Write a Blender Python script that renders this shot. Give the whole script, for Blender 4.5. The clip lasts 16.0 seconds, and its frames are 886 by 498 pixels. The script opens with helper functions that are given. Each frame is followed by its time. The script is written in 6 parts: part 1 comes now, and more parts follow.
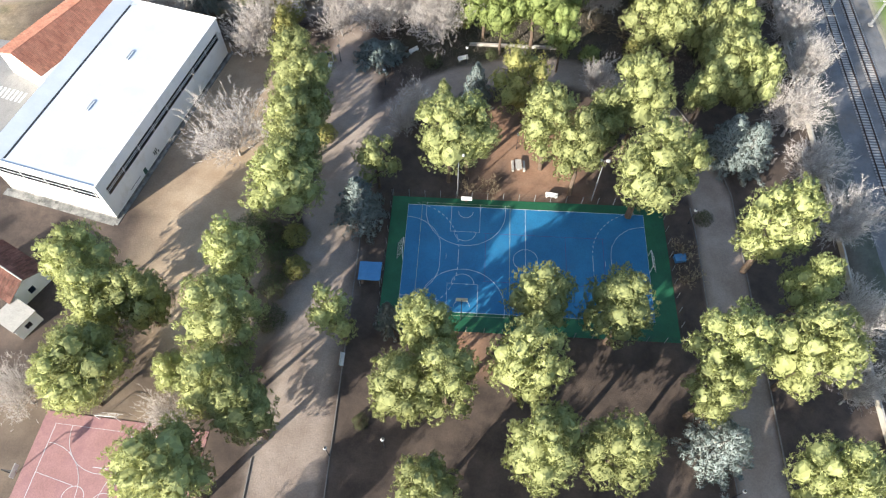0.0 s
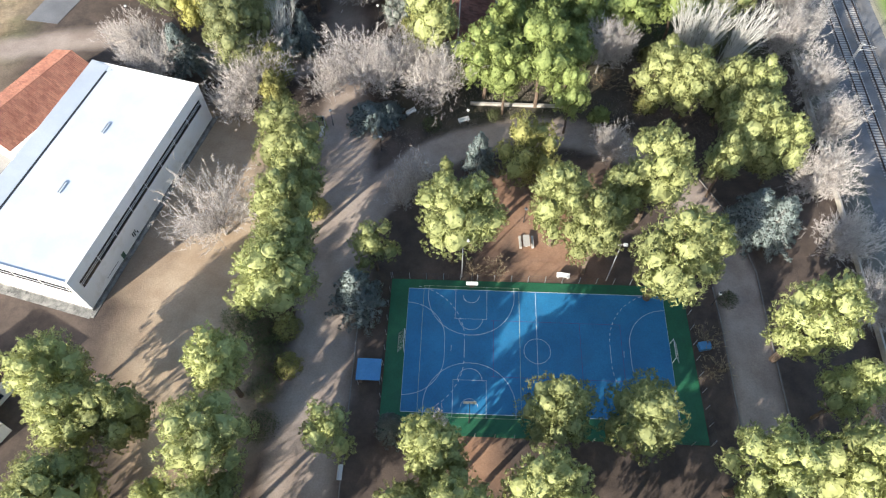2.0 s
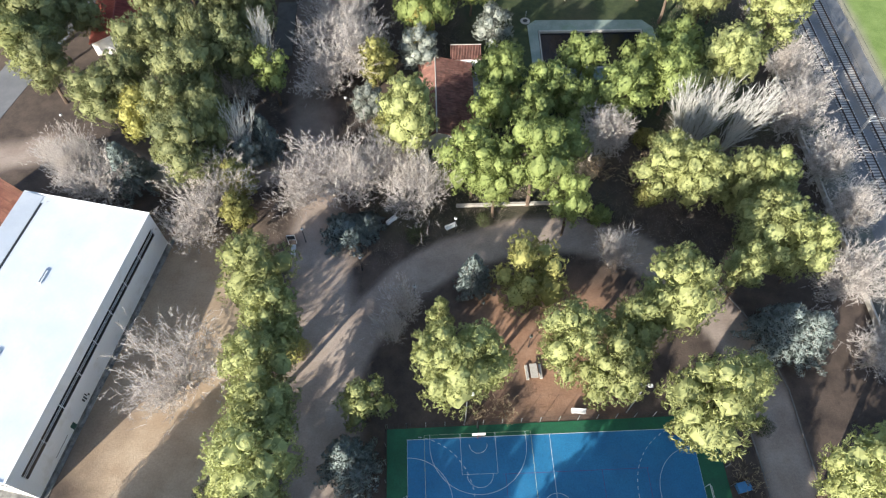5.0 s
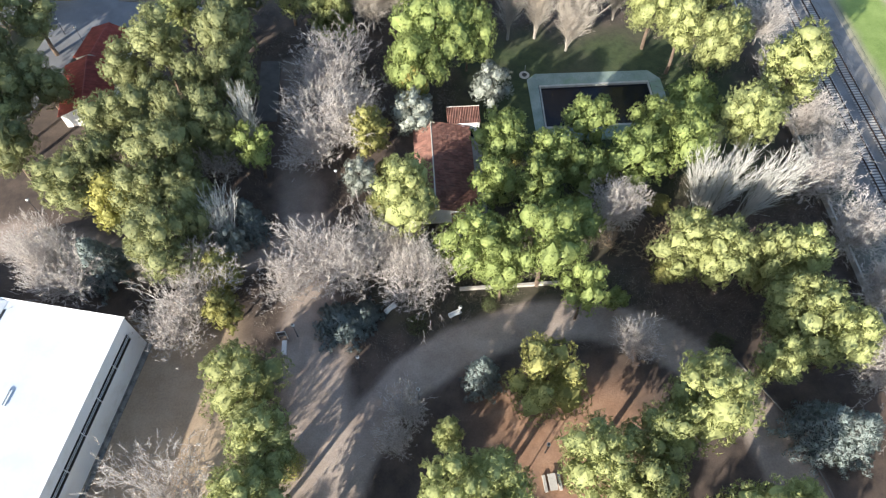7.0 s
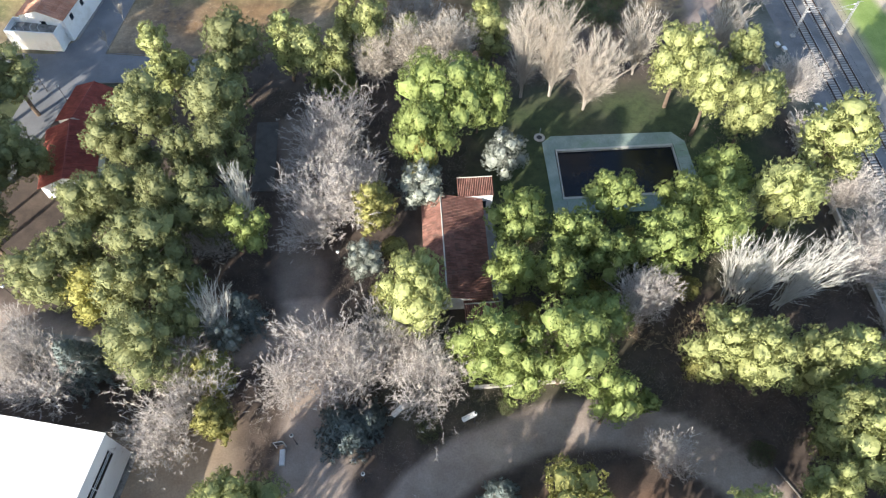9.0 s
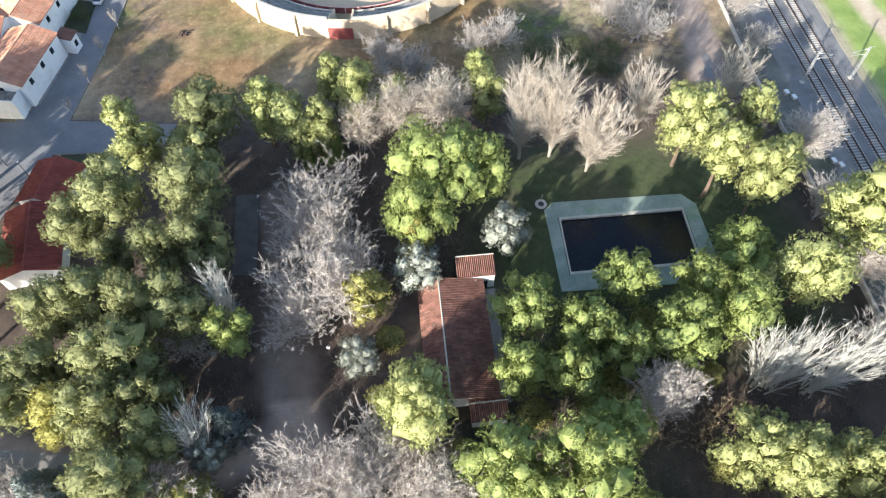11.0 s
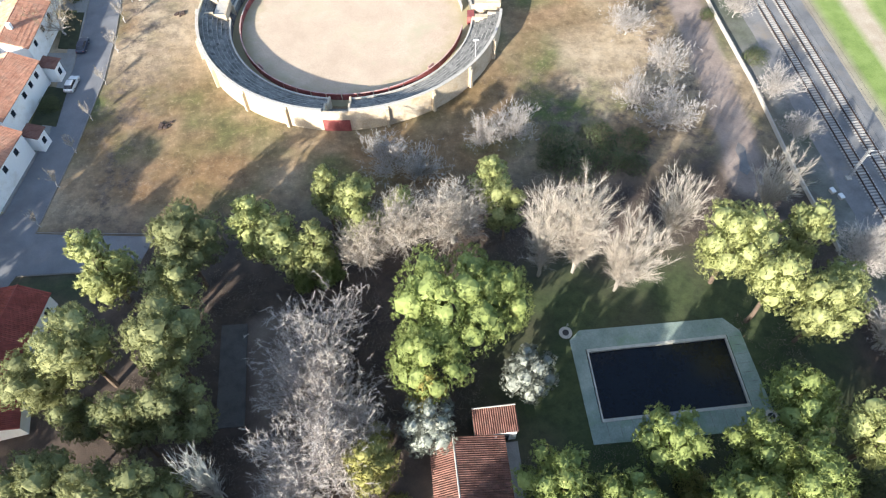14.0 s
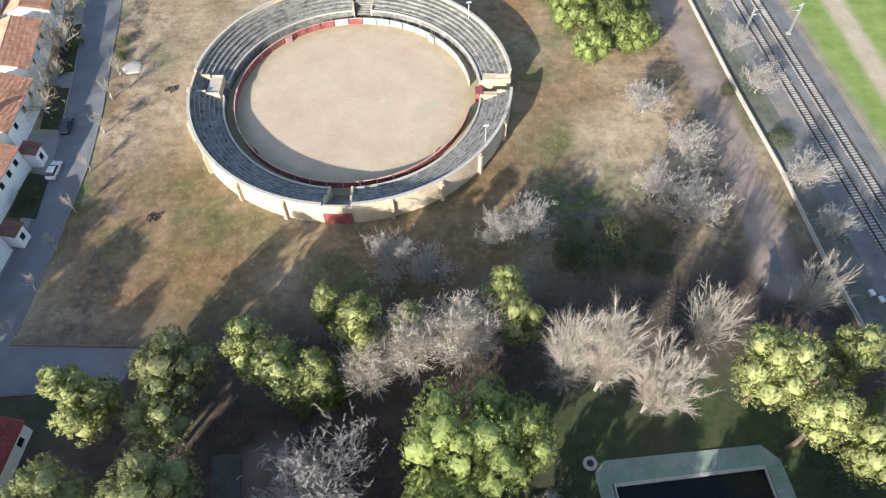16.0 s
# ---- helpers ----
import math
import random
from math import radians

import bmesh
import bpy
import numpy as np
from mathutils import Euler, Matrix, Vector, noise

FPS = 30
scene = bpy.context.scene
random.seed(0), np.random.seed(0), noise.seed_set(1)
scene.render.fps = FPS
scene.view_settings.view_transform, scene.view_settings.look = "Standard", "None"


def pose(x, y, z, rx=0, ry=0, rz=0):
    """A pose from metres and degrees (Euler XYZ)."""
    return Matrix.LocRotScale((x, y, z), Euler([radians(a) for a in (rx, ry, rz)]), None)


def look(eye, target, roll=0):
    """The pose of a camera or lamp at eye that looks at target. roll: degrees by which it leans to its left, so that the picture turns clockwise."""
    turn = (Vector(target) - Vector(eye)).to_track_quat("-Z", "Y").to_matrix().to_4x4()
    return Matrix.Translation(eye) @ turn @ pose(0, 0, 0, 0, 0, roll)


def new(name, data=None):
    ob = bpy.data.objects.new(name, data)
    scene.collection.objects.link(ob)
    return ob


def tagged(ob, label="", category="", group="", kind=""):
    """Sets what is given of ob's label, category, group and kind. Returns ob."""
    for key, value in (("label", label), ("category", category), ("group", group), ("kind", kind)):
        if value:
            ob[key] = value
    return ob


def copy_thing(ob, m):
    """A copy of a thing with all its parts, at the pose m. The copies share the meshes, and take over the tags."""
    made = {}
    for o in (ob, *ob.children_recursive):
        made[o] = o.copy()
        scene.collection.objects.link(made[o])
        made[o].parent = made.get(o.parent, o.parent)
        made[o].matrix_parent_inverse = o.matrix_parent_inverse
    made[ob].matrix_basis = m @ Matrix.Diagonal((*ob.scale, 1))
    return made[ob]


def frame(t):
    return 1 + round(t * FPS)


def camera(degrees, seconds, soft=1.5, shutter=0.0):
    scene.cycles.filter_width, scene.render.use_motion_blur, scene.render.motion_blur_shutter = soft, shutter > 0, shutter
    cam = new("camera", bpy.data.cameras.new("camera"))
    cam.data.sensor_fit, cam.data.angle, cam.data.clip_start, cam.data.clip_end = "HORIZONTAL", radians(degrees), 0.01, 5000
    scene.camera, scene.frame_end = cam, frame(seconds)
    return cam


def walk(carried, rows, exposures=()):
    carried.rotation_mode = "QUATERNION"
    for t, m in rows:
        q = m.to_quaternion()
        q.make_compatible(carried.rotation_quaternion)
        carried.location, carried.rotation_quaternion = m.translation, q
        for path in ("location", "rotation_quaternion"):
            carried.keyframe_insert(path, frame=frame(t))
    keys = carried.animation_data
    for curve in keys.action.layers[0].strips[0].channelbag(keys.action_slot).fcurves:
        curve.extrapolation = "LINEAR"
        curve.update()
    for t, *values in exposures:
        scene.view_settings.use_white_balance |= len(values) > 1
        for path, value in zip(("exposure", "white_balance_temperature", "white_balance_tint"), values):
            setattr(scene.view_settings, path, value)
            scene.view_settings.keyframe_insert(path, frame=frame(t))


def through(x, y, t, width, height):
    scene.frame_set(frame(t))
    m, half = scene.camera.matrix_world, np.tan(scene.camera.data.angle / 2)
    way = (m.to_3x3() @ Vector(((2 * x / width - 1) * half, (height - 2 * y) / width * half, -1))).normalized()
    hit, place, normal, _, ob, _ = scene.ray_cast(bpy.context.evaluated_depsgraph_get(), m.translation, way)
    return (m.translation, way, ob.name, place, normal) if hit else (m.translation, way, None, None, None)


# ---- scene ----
cam = camera(67.13, 16.0, 1.2)
PATH = [
    (0.0, pose(-10.384, -55.148, 94.593, 30.911, -0.031, 3.296)),
    (0.5, pose(-10.843, -51.357, 94.484, 30.984, 0.051, 2.965)),
    (1.0, pose(-11.315, -47.519, 94.365, 31.044, 0.101, 2.571)),
    (1.5, pose(-11.841, -43.516, 94.235, 31.146, 0.120, 2.293)),
    (2.0, pose(-12.443, -39.448, 94.095, 31.197, 0.137, 2.253)),
    (2.5, pose(-13.073, -35.453, 93.980, 31.193, 0.104, 2.046)),
    (3.0, pose(-13.751, -31.506, 93.919, 31.278, 0.098, 1.493)),
    (3.5, pose(-14.440, -27.780, 93.901, 31.359, 0.058, 0.389)),
    (4.0, pose(-15.141, -24.141, 93.884, 31.485, -0.017, -0.616)),
    (6.5, pose(-16.452, -4.975, 93.075, 32.147, 0.435, -4.185)),
    (7.0, pose(-16.625, -0.914, 93.054, 32.185, 0.504, -4.289)),
    (7.5, pose(-16.770, 3.103, 93.038, 32.187, 0.458, -4.205)),
    (8.0, pose(-16.930, 7.121, 93.010, 32.171, 0.453, -4.228)),
    (8.5, pose(-17.110, 11.240, 92.953, 32.213, 0.477, -4.320)),
    (9.0, pose(-17.310, 15.381, 92.868, 32.274, 0.509, -4.454)),
    (11.5, pose(-17.793, 34.621, 92.116, 32.745, 0.523, -6.994)),
    (12.0, pose(-17.648, 38.577, 91.970, 32.878, 0.603, -7.190)),
    (12.5, pose(-17.493, 42.459, 91.842, 32.954, 0.635, -7.196)),
    (13.0, pose(-17.361, 46.411, 91.786, 33.114, 0.660, -7.242)),
    (13.5, pose(-17.275, 50.283, 91.798, 33.172, 0.646, -7.268)),
    (14.0, pose(-17.240, 54.228, 91.917, 33.236, 0.625, -7.293)),
    (14.5, pose(-17.235, 58.407, 92.173, 33.495, 0.599, -7.388)),
    (15.0, pose(-17.268, 62.675, 92.506, 33.764, 0.556, -7.505)),
    (15.5, pose(-17.285, 67.108, 92.858, 34.114, 0.510, -7.569)),
    (16.0, pose(-17.294, 71.572, 93.210, 34.450, 0.442, -7.676)),
]
walk(cam, PATH, ((0.0, 1.36), (2.0, 1.32), (4.0, 1.20), (7.5, 1.35), (9.0, 1.43), (12.5, 1.62), (14.2, 1.46), (16.0, 1.10)))

# ---- light: low winter sun from behind the camera's left, clear sky ----
SUN_AZ, SUN_EL = 220.0, 20.5
to_sun = Vector((math.sin(radians(SUN_AZ)) * math.cos(radians(SUN_EL)), math.cos(radians(SUN_AZ)) * math.cos(radians(SUN_EL)), math.sin(radians(SUN_EL))))
world = bpy.data.worlds.new("world")
scene.world = world
world.use_nodes = True
sky = world.node_tree.nodes.new("ShaderNodeTexSky")
sky.sky_type, sky.sun_disc = "NISHITA", False
sky.sun_elevation, sky.sun_rotation = radians(SUN_EL), radians(SUN_AZ)
back = world.node_tree.nodes["Background"]
back.inputs["Strength"].default_value = 0.138
world.node_tree.links.new(sky.outputs[0], back.inputs["Color"])
sun = new("sun", bpy.data.lights.new("sun", "SUN"))
sun.data.energy, sun.data.angle, sun.data.color = 4.8, radians(0.6), (1.0, 0.935, 0.825)
sun.matrix_world = look(to_sun * 300, (0, 0, 0))


# ---- materials ----
def nodes_of(name):
    m = bpy.data.materials.new(name)
    m.use_nodes = True
    return m, m.node_tree.nodes, m.node_tree.links, m.node_tree.nodes["Principled BSDF"]


def noise_node(n, l, coord, scale, detail=4.0, rough=0.6):
    t = n.new("ShaderNodeTexNoise")
    t.inputs["Scale"].default_value, t.inputs["Detail"].default_value, t.inputs["Roughness"].default_value = scale, detail, rough
    l.new(coord, t.inputs["Vector"])
    return t.outputs["Fac"]


def ramp(n, l, fac, lo, hi):
    r = n.new("ShaderNodeMapRange")
    r.inputs["From Min"].default_value, r.inputs["From Max"].default_value = lo, hi
    l.new(fac, r.inputs["Value"])
    return r.outputs["Result"]


def mix(n, l, fac, a, b, blend="MIX"):
    x = n.new("ShaderNodeMix")
    x.data_type, x.blend_type = "RGBA", blend
    for sock, v in ((x.inputs["Factor"], fac), (x.inputs["A"], a), (x.inputs["B"], b)):
        if isinstance(v, (int, float)):
            sock.default_value = v
        elif isinstance(v, tuple):
            sock.default_value = (*v, 1.0)
        else:
            l.new(v, sock)
    return x.outputs["Result"]


def surface(name, a, b, scale=0.5, rough=0.85, bump=0.3, fine=9.0, stain=None, stain_scale=0.15, metal=0.0, vary=0.0, island=0.0, clear=0.0, space="Object", speckle=0.55, gloss=0.5):
    """A worn surface: two colours in broad patches, fine grain, stains, and a tint for each object or island."""
    m, n, l, p = nodes_of(name)
    tc = n.new("ShaderNodeTexCoord").outputs["Object"] if space == "Object" else n.new("ShaderNodeNewGeometry").outputs["Position"]
    col = mix(n, l, ramp(n, l, noise_node(n, l, tc, scale), 0.32, 0.68), a, b)
    grain = noise_node(n, l, tc, fine, 5.0, 0.7)
    col = mix(n, l, speckle, col, ramp(n, l, grain, 0.1, 0.75), "MULTIPLY")
    if stain:
        col = mix(n, l, ramp(n, l, noise_node(n, l, tc, stain_scale, 6.0, 0.7), 0.52, 0.68), col, stain)
    if vary or island:
        g = n.new("ShaderNodeObjectInfo").outputs["Random"] if vary else n.new("ShaderNodeNewGeometry").outputs["Random Per Island"]
        h = n.new("ShaderNodeHueSaturation")
        r = n.new("ShaderNodeMapRange")
        k = vary or island
        r.inputs["To Min"].default_value, r.inputs["To Max"].default_value = 1 - k, 1 + k
        l.new(g, r.inputs["Value"])
        l.new(r.outputs["Result"], h.inputs["Value"])
        l.new(col, h.inputs["Color"])
        col = h.outputs["Color"]
    l.new(col, p.inputs["Base Color"])
    p.inputs["Roughness"].default_value, p.inputs["Metallic"].default_value = rough, metal
    p.inputs["Coat Weight"].default_value, p.inputs["Specular IOR Level"].default_value = clear, gloss
    if bump:
        b_ = n.new("ShaderNodeBump")
        b_.inputs["Strength"].default_value, b_.inputs["Distance"].default_value = bump, 0.05
        l.new(grain, b_.inputs["Height"])
        l.new(b_.outputs["Normal"], p.inputs["Normal"])
    return m


def twiggy(name, a, b, island):
    """Bare twigs: pale bark, and slim enough that light reaches round them."""
    m = surface(name, a, b, 0.4, 0.9, 0, island=island)
    n, l = m.node_tree.nodes, m.node_tree.links
    t = n.new("ShaderNodeBsdfTranslucent")
    l.new(n["Principled BSDF"].inputs["Base Color"].links[0].from_socket, t.inputs["Color"])
    ms = n.new("ShaderNodeMixShader")
    ms.inputs[0].default_value = 0.4
    l.new(n["Principled BSDF"].outputs[0], ms.inputs[1])
    l.new(t.outputs[0], ms.inputs[2])
    l.new(ms.outputs[0], n["Material Output"].inputs["Surface"])
    return m


def leafy(name, dark, light, tint=0.25, through=0.25, warm=(0.2, 0.18, 0.03), warmth=0.25):
    """Foliage: a colour for each leaf cluster between dark and light, a tint for each tree, light through the leaves."""
    m, n, l, p = nodes_of(name)
    geo = n.new("ShaderNodeNewGeometry")
    col = mix(n, l, ramp(n, l, geo.outputs["Random Per Island"], -0.35, 1.2), dark, light)
    tc = n.new("ShaderNodeTexCoord").outputs["Object"]
    patch = ramp(n, l, noise_node(n, l, tc, 0.35, 3.0), 0.5, 0.75)
    sc = n.new("ShaderNodeMath")
    sc.operation, sc.inputs[1].default_value = "MULTIPLY", warmth
    l.new(patch, sc.inputs[0])
    col = mix(n, l, sc.outputs[0], col, warm)
    h = n.new("ShaderNodeHueSaturation")
    info = n.new("ShaderNodeObjectInfo").outputs["Random"]
    r = n.new("ShaderNodeMapRange")
    r.inputs["To Min"].default_value, r.inputs["To Max"].default_value = 1 - tint, 1 + tint
    l.new(info, r.inputs["Value"])
    l.new(r.outputs["Result"], h.inputs["Value"])
    l.new(col, h.inputs["Color"])
    l.new(h.outputs["Color"], p.inputs["Base Color"])
    p.inputs["Roughness"].default_value = 0.7
    p.inputs["Specular IOR Level"].default_value = 0.25
    t = n.new("ShaderNodeBsdfTranslucent")
    l.new(h.outputs["Color"], t.inputs["Color"])
    ms = n.new("ShaderNodeMixShader")
    ms.inputs[0].default_value = through
    l.new(p.outputs[0], ms.inputs[1])
    l.new(t.outputs[0], ms.inputs[2])
    l.new(ms.outputs[0], n["Material Output"].inputs["Surface"])
    return m


PINE = leafy("pine_needles", (0.21, 0.235, 0.098), (0.45, 0.48, 0.21), 0.2, 0.32)
DUSKY_PINE = leafy("dusky_pine_needles", (0.16, 0.18, 0.085), (0.33, 0.35, 0.17), 0.2, 0.35)
YELLOW_PINE = leafy("yellowish_pine_needles", (0.25, 0.245, 0.075), (0.47, 0.45, 0.155), 0.1, 0.32)
STONE_PINE = leafy("stone_pine_needles", (0.155, 0.20, 0.062), (0.325, 0.385, 0.14), 0.15, 0.3)
OLIVE_OAK = leafy("oak_leaves", (0.18, 0.178, 0.058), (0.38, 0.365, 0.135), 0.15)
YELLOWING = leafy("yellow_leaves", (0.23, 0.20, 0.06), (0.40, 0.35, 0.12), 0.2)
CEDAR = leafy("cedar_needles", (0.11, 0.15, 0.15), (0.33, 0.38, 0.36), 0.2, 0.1, (0.3, 0.34, 0.34), 0.3)
SILVER = leafy("silver_leaves", (0.17, 0.20, 0.17), (0.40, 0.42, 0.37), 0.12, 0.15, (0.42, 0.42, 0.38), 0.3)
HEDGE = leafy("hedge_leaves", (0.06, 0.08, 0.036), (0.15, 0.175, 0.08), 0.25)
TWIG = twiggy("grey_twigs", (0.58, 0.53, 0.495), (0.76, 0.70, 0.66), 0.35)
POPLAR_TWIG = twiggy("poplar_twigs", (0.55, 0.495, 0.43), (0.70, 0.635, 0.56), 0.3)
PALE_TWIG = twiggy("pale_poplar_twigs", (0.70, 0.685, 0.64), (0.86, 0.84, 0.79), 0.2)
FIELD_TWIG = twiggy("field_twigs", (0.46, 0.425, 0.40), (0.62, 0.575, 0.545), 0.35)
TAN_TWIG = twiggy("tan_twigs", (0.40, 0.32, 0.20), (0.52, 0.42, 0.28), 0.35)
BARK = surface("pine_bark", (0.11, 0.075, 0.052), (0.19, 0.14, 0.105), 1.5, 0.95, 0.6)
GREY_BARK = surface("grey_bark", (0.40, 0.37, 0.34), (0.54, 0.50, 0.46), 1.2, 0.9, 0.5)
WHITE_WALL = surface("white_render", (0.82, 0.83, 0.84), (0.88, 0.88, 0.87), 0.25, 0.8, 0.15, 6.0, (0.70, 0.69, 0.66), 0.35, speckle=0.15)
WHITE_ROOF = surface("white_roof_sheet", (0.50, 0.535, 0.575), (0.62, 0.645, 0.67), 0.12, 0.5, 0.05, 3.0, (0.48, 0.52, 0.57), 0.09, speckle=0.12)
CREAM = surface("cream_render", (0.56, 0.45, 0.32), (0.72, 0.62, 0.48), 0.22, 0.9, 0.4, 4.0, (0.42, 0.31, 0.20), 0.3)
CONCRETE = surface("weathered_concrete", (0.12, 0.12, 0.115), (0.35, 0.34, 0.315), 0.6, 0.9, 0.4, 5.0, (0.055, 0.055, 0.052), 0.8)
WORN_EDGE = surface("worn_step_edge", (0.16, 0.155, 0.145), (0.58, 0.55, 0.50), 0.9, 0.9, 0.3, 5.0, (0.09, 0.09, 0.085), 0.6)
PALE_STONE = surface("pale_concrete", (0.48, 0.45, 0.40), (0.62, 0.58, 0.52), 0.5, 0.9, 0.3, 6.0, (0.33, 0.30, 0.27), 0.5)
TERRACOTTA = surface("terracotta_tiles", (0.42, 0.19, 0.12), (0.58, 0.32, 0.22), 0.6, 0.85, 0.3, 7.0, (0.36, 0.22, 0.16), 0.5, island=0.15, speckle=0.4)
OLD_TILE = surface("weathered_roof_tiles", (0.15, 0.065, 0.05), (0.29, 0.145, 0.11), 0.7, 0.9, 0.3, 6.0, (0.13, 0.075, 0.06), 0.8, island=0.25)
ASPHALT = surface("asphalt", (0.16, 0.165, 0.18), (0.23, 0.235, 0.25), 0.2, 0.9, 0.3, 8.0, (0.13, 0.13, 0.14), 0.15)
PAVING = surface("pavement_concrete", (0.27, 0.26, 0.25), (0.37, 0.36, 0.34), 0.4, 0.9, 0.3, 6.0, (0.21, 0.20, 0.19), 0.4)
KERB = surface("kerb_stone", (0.20, 0.185, 0.17), (0.30, 0.28, 0.26), 0.7, 0.9, 0.3, vary=0.15)
BALLAST = surface("railway_ballast", (0.15, 0.15, 0.155), (0.25, 0.25, 0.255), 0.25, 0.95, 0.8, 6.0, (0.19, 0.165, 0.14), 0.08)
SLEEPER = surface("concrete_sleeper", (0.40, 0.38, 0.36), (0.52, 0.50, 0.47), 1.0, 0.9, 0.2, vary=0.15)
RAIL = surface("rusty_rail_steel", (0.08, 0.05, 0.04), (0.15, 0.10, 0.08), 0.5, 0.5, 0.1, metal=0.6)
GALV = surface("galvanised_steel", (0.45, 0.46, 0.47), (0.58, 0.59, 0.60), 1.5, 0.45, 0.05, metal=0.5)
WHITE_PAINT = surface("white_painted_metal", (0.75, 0.75, 0.74), (0.84, 0.84, 0.83), 1.0, 0.5, 0.05)
DARK_METAL = surface("dark_metal", (0.03, 0.032, 0.035), (0.06, 0.062, 0.065), 1.0, 0.5, 0.05, metal=0.4)
COURT_BLUE = surface("blue_court_paint", (0.014, 0.155, 0.34), (0.026, 0.235, 0.47), 0.16, 0.6, 0.08, 5.0, (0.024, 0.145, 0.29), 0.22)
COURT_GREEN = surface("green_court_paint", (0.010, 0.10, 0.045), (0.018, 0.15, 0.07), 0.2, 0.65, 0.08, 5.0, (0.012, 0.075, 0.04), 0.3)
COURT_RED = surface("faded_red_court_paint", (0.36, 0.185, 0.175), (0.46, 0.25, 0.24), 0.18, 0.75, 0.08, 5.0, (0.26, 0.13, 0.14), 0.2)
LINE_WHITE = surface("court_line_paint", (0.62, 0.66, 0.70), (0.80, 0.82, 0.84), 1.2, 0.7, 0)
LINE_YELLOW = surface("yellow_line_paint", (0.50, 0.55, 0.36), (0.62, 0.66, 0.46), 1.2, 0.7, 0)
LINE_RED = surface("faded_red_line_paint", (0.12, 0.06, 0.22), (0.16, 0.08, 0.25), 1.2, 0.7, 0)
POOL_WATER = surface("dark_pool_water", (0.004, 0.007, 0.013), (0.006, 0.010, 0.018), 0.15, 0.22, 0, 2.0, gloss=0.25)
POOL_DECK = surface("mossy_pool_deck", (0.20, 0.27, 0.24), (0.33, 0.40, 0.36), 0.3, 0.85, 0.2, 5.0, (0.15, 0.23, 0.15), 0.16)
POOL_EDGE = surface("pale_pool_coping", (0.42, 0.42, 0.38), (0.55, 0.54, 0.49), 0.8, 0.8, 0.2)
GLASS = surface("dark_window_glass", (0.012, 0.018, 0.03), (0.025, 0.035, 0.05), 0.6, 0.12, 0, 2.0)
RED_PAINT = surface("red_painted_wood", (0.26, 0.06, 0.06), (0.36, 0.10, 0.095), 0.7, 0.75, 0.1, 5.0, (0.30, 0.13, 0.12), 0.5)
PINK_PAINT = surface("sun_faded_pink_fence", (0.52, 0.30, 0.27), (0.66, 0.46, 0.42), 0.7, 0.8, 0.1)
RING_SAND = surface("arena_sand", (0.53, 0.41, 0.305), (0.64, 0.51, 0.39), 0.12, 0.95, 0.2, 6.0, (0.41, 0.36, 0.255), 0.1)
BLUE_ROOF = surface("blue_sheet_roof", (0.06, 0.25, 0.52), (0.10, 0.32, 0.60), 0.7, 0.5, 0.05)
CAR_WHITE = surface("white_car_paint", (0.78, 0.78, 0.78), (0.82, 0.82, 0.82), 1.0, 0.25, 0, clear=0.5)
CAR_NAVY = surface("navy_car_paint", (0.018, 0.026, 0.06), (0.03, 0.04, 0.08), 1.0, 0.3, 0, clear=0.5)
TYRE = surface("tyre_rubber", (0.02, 0.02, 0.02), (0.03, 0.03, 0.03), 2.0, 0.9, 0.1)
OLD_WOOD = surface("old_bench_wood", (0.20, 0.14, 0.10), (0.32, 0.24, 0.18), 2.0, 0.85, 0.2)
LIT_GLOBE = surface("white_globe_glass", (0.84, 0.84, 0.82), (0.88, 0.88, 0.86), 1.0, 0.25, 0)
BRICK_RED = surface("dark_red_masonry", (0.24, 0.10, 0.08), (0.34, 0.15, 0.12), 0.8, 0.9, 0.3)

# the arena's sand turns weedy towards its rim
sn, sl, sp = RING_SAND.node_tree.nodes, RING_SAND.node_tree.links, RING_SAND.node_tree.nodes["Principled BSDF"]
at = sn.new("ShaderNodeTexCoord").outputs["Object"]
away = sn.new("ShaderNodeVectorMath")
away.operation = "LENGTH"
sl.new(at, away.inputs[0])
rim = sn.new("ShaderNodeMath")
rim.operation, rim.inputs[1].default_value = "MULTIPLY_ADD", 9.0
sl.new(noise_node(sn, sl, at, 0.35, 5.0, 0.7), rim.inputs[0])
sl.new(away.outputs["Value"], rim.inputs[2])
weedy = ramp(sn, sl, rim.outputs[0], 24.0, 28.5)
old = sp.inputs["Base Color"].links[0].from_socket
sl.new(mix(sn, sl, weedy, old, (0.34, 0.29, 0.17)), sp.inputs["Base Color"])


# ---- mesh helpers ----
def part(name, bm, material, parent=None, label=""):
    """Links a bmesh (or a ready mesh) as one object under a thing."""
    if isinstance(bm, bpy.types.Mesh):
        me = bm
    else:
        bmesh.ops.recalc_face_normals(bm, faces=bm.faces)
        me = bpy.data.meshes.new(name)
        bm.to_mesh(me)
        bm.free()
    me.materials.clear()
    me.materials.append(material)
    ob = new(name, me)
    ob.parent = parent
    return tagged(ob, label=label)


def thing(name, m, label, category, group="", kind=""):
    ob = new(name)
    ob.empty_display_size = 0.3
    ob.matrix_basis = m
    return tagged(ob, label, category, group, kind)


def solid(name, bm, material, label="", category="", kind="", group=""):
    return tagged(part(name, bm, material), label, category, group, kind)


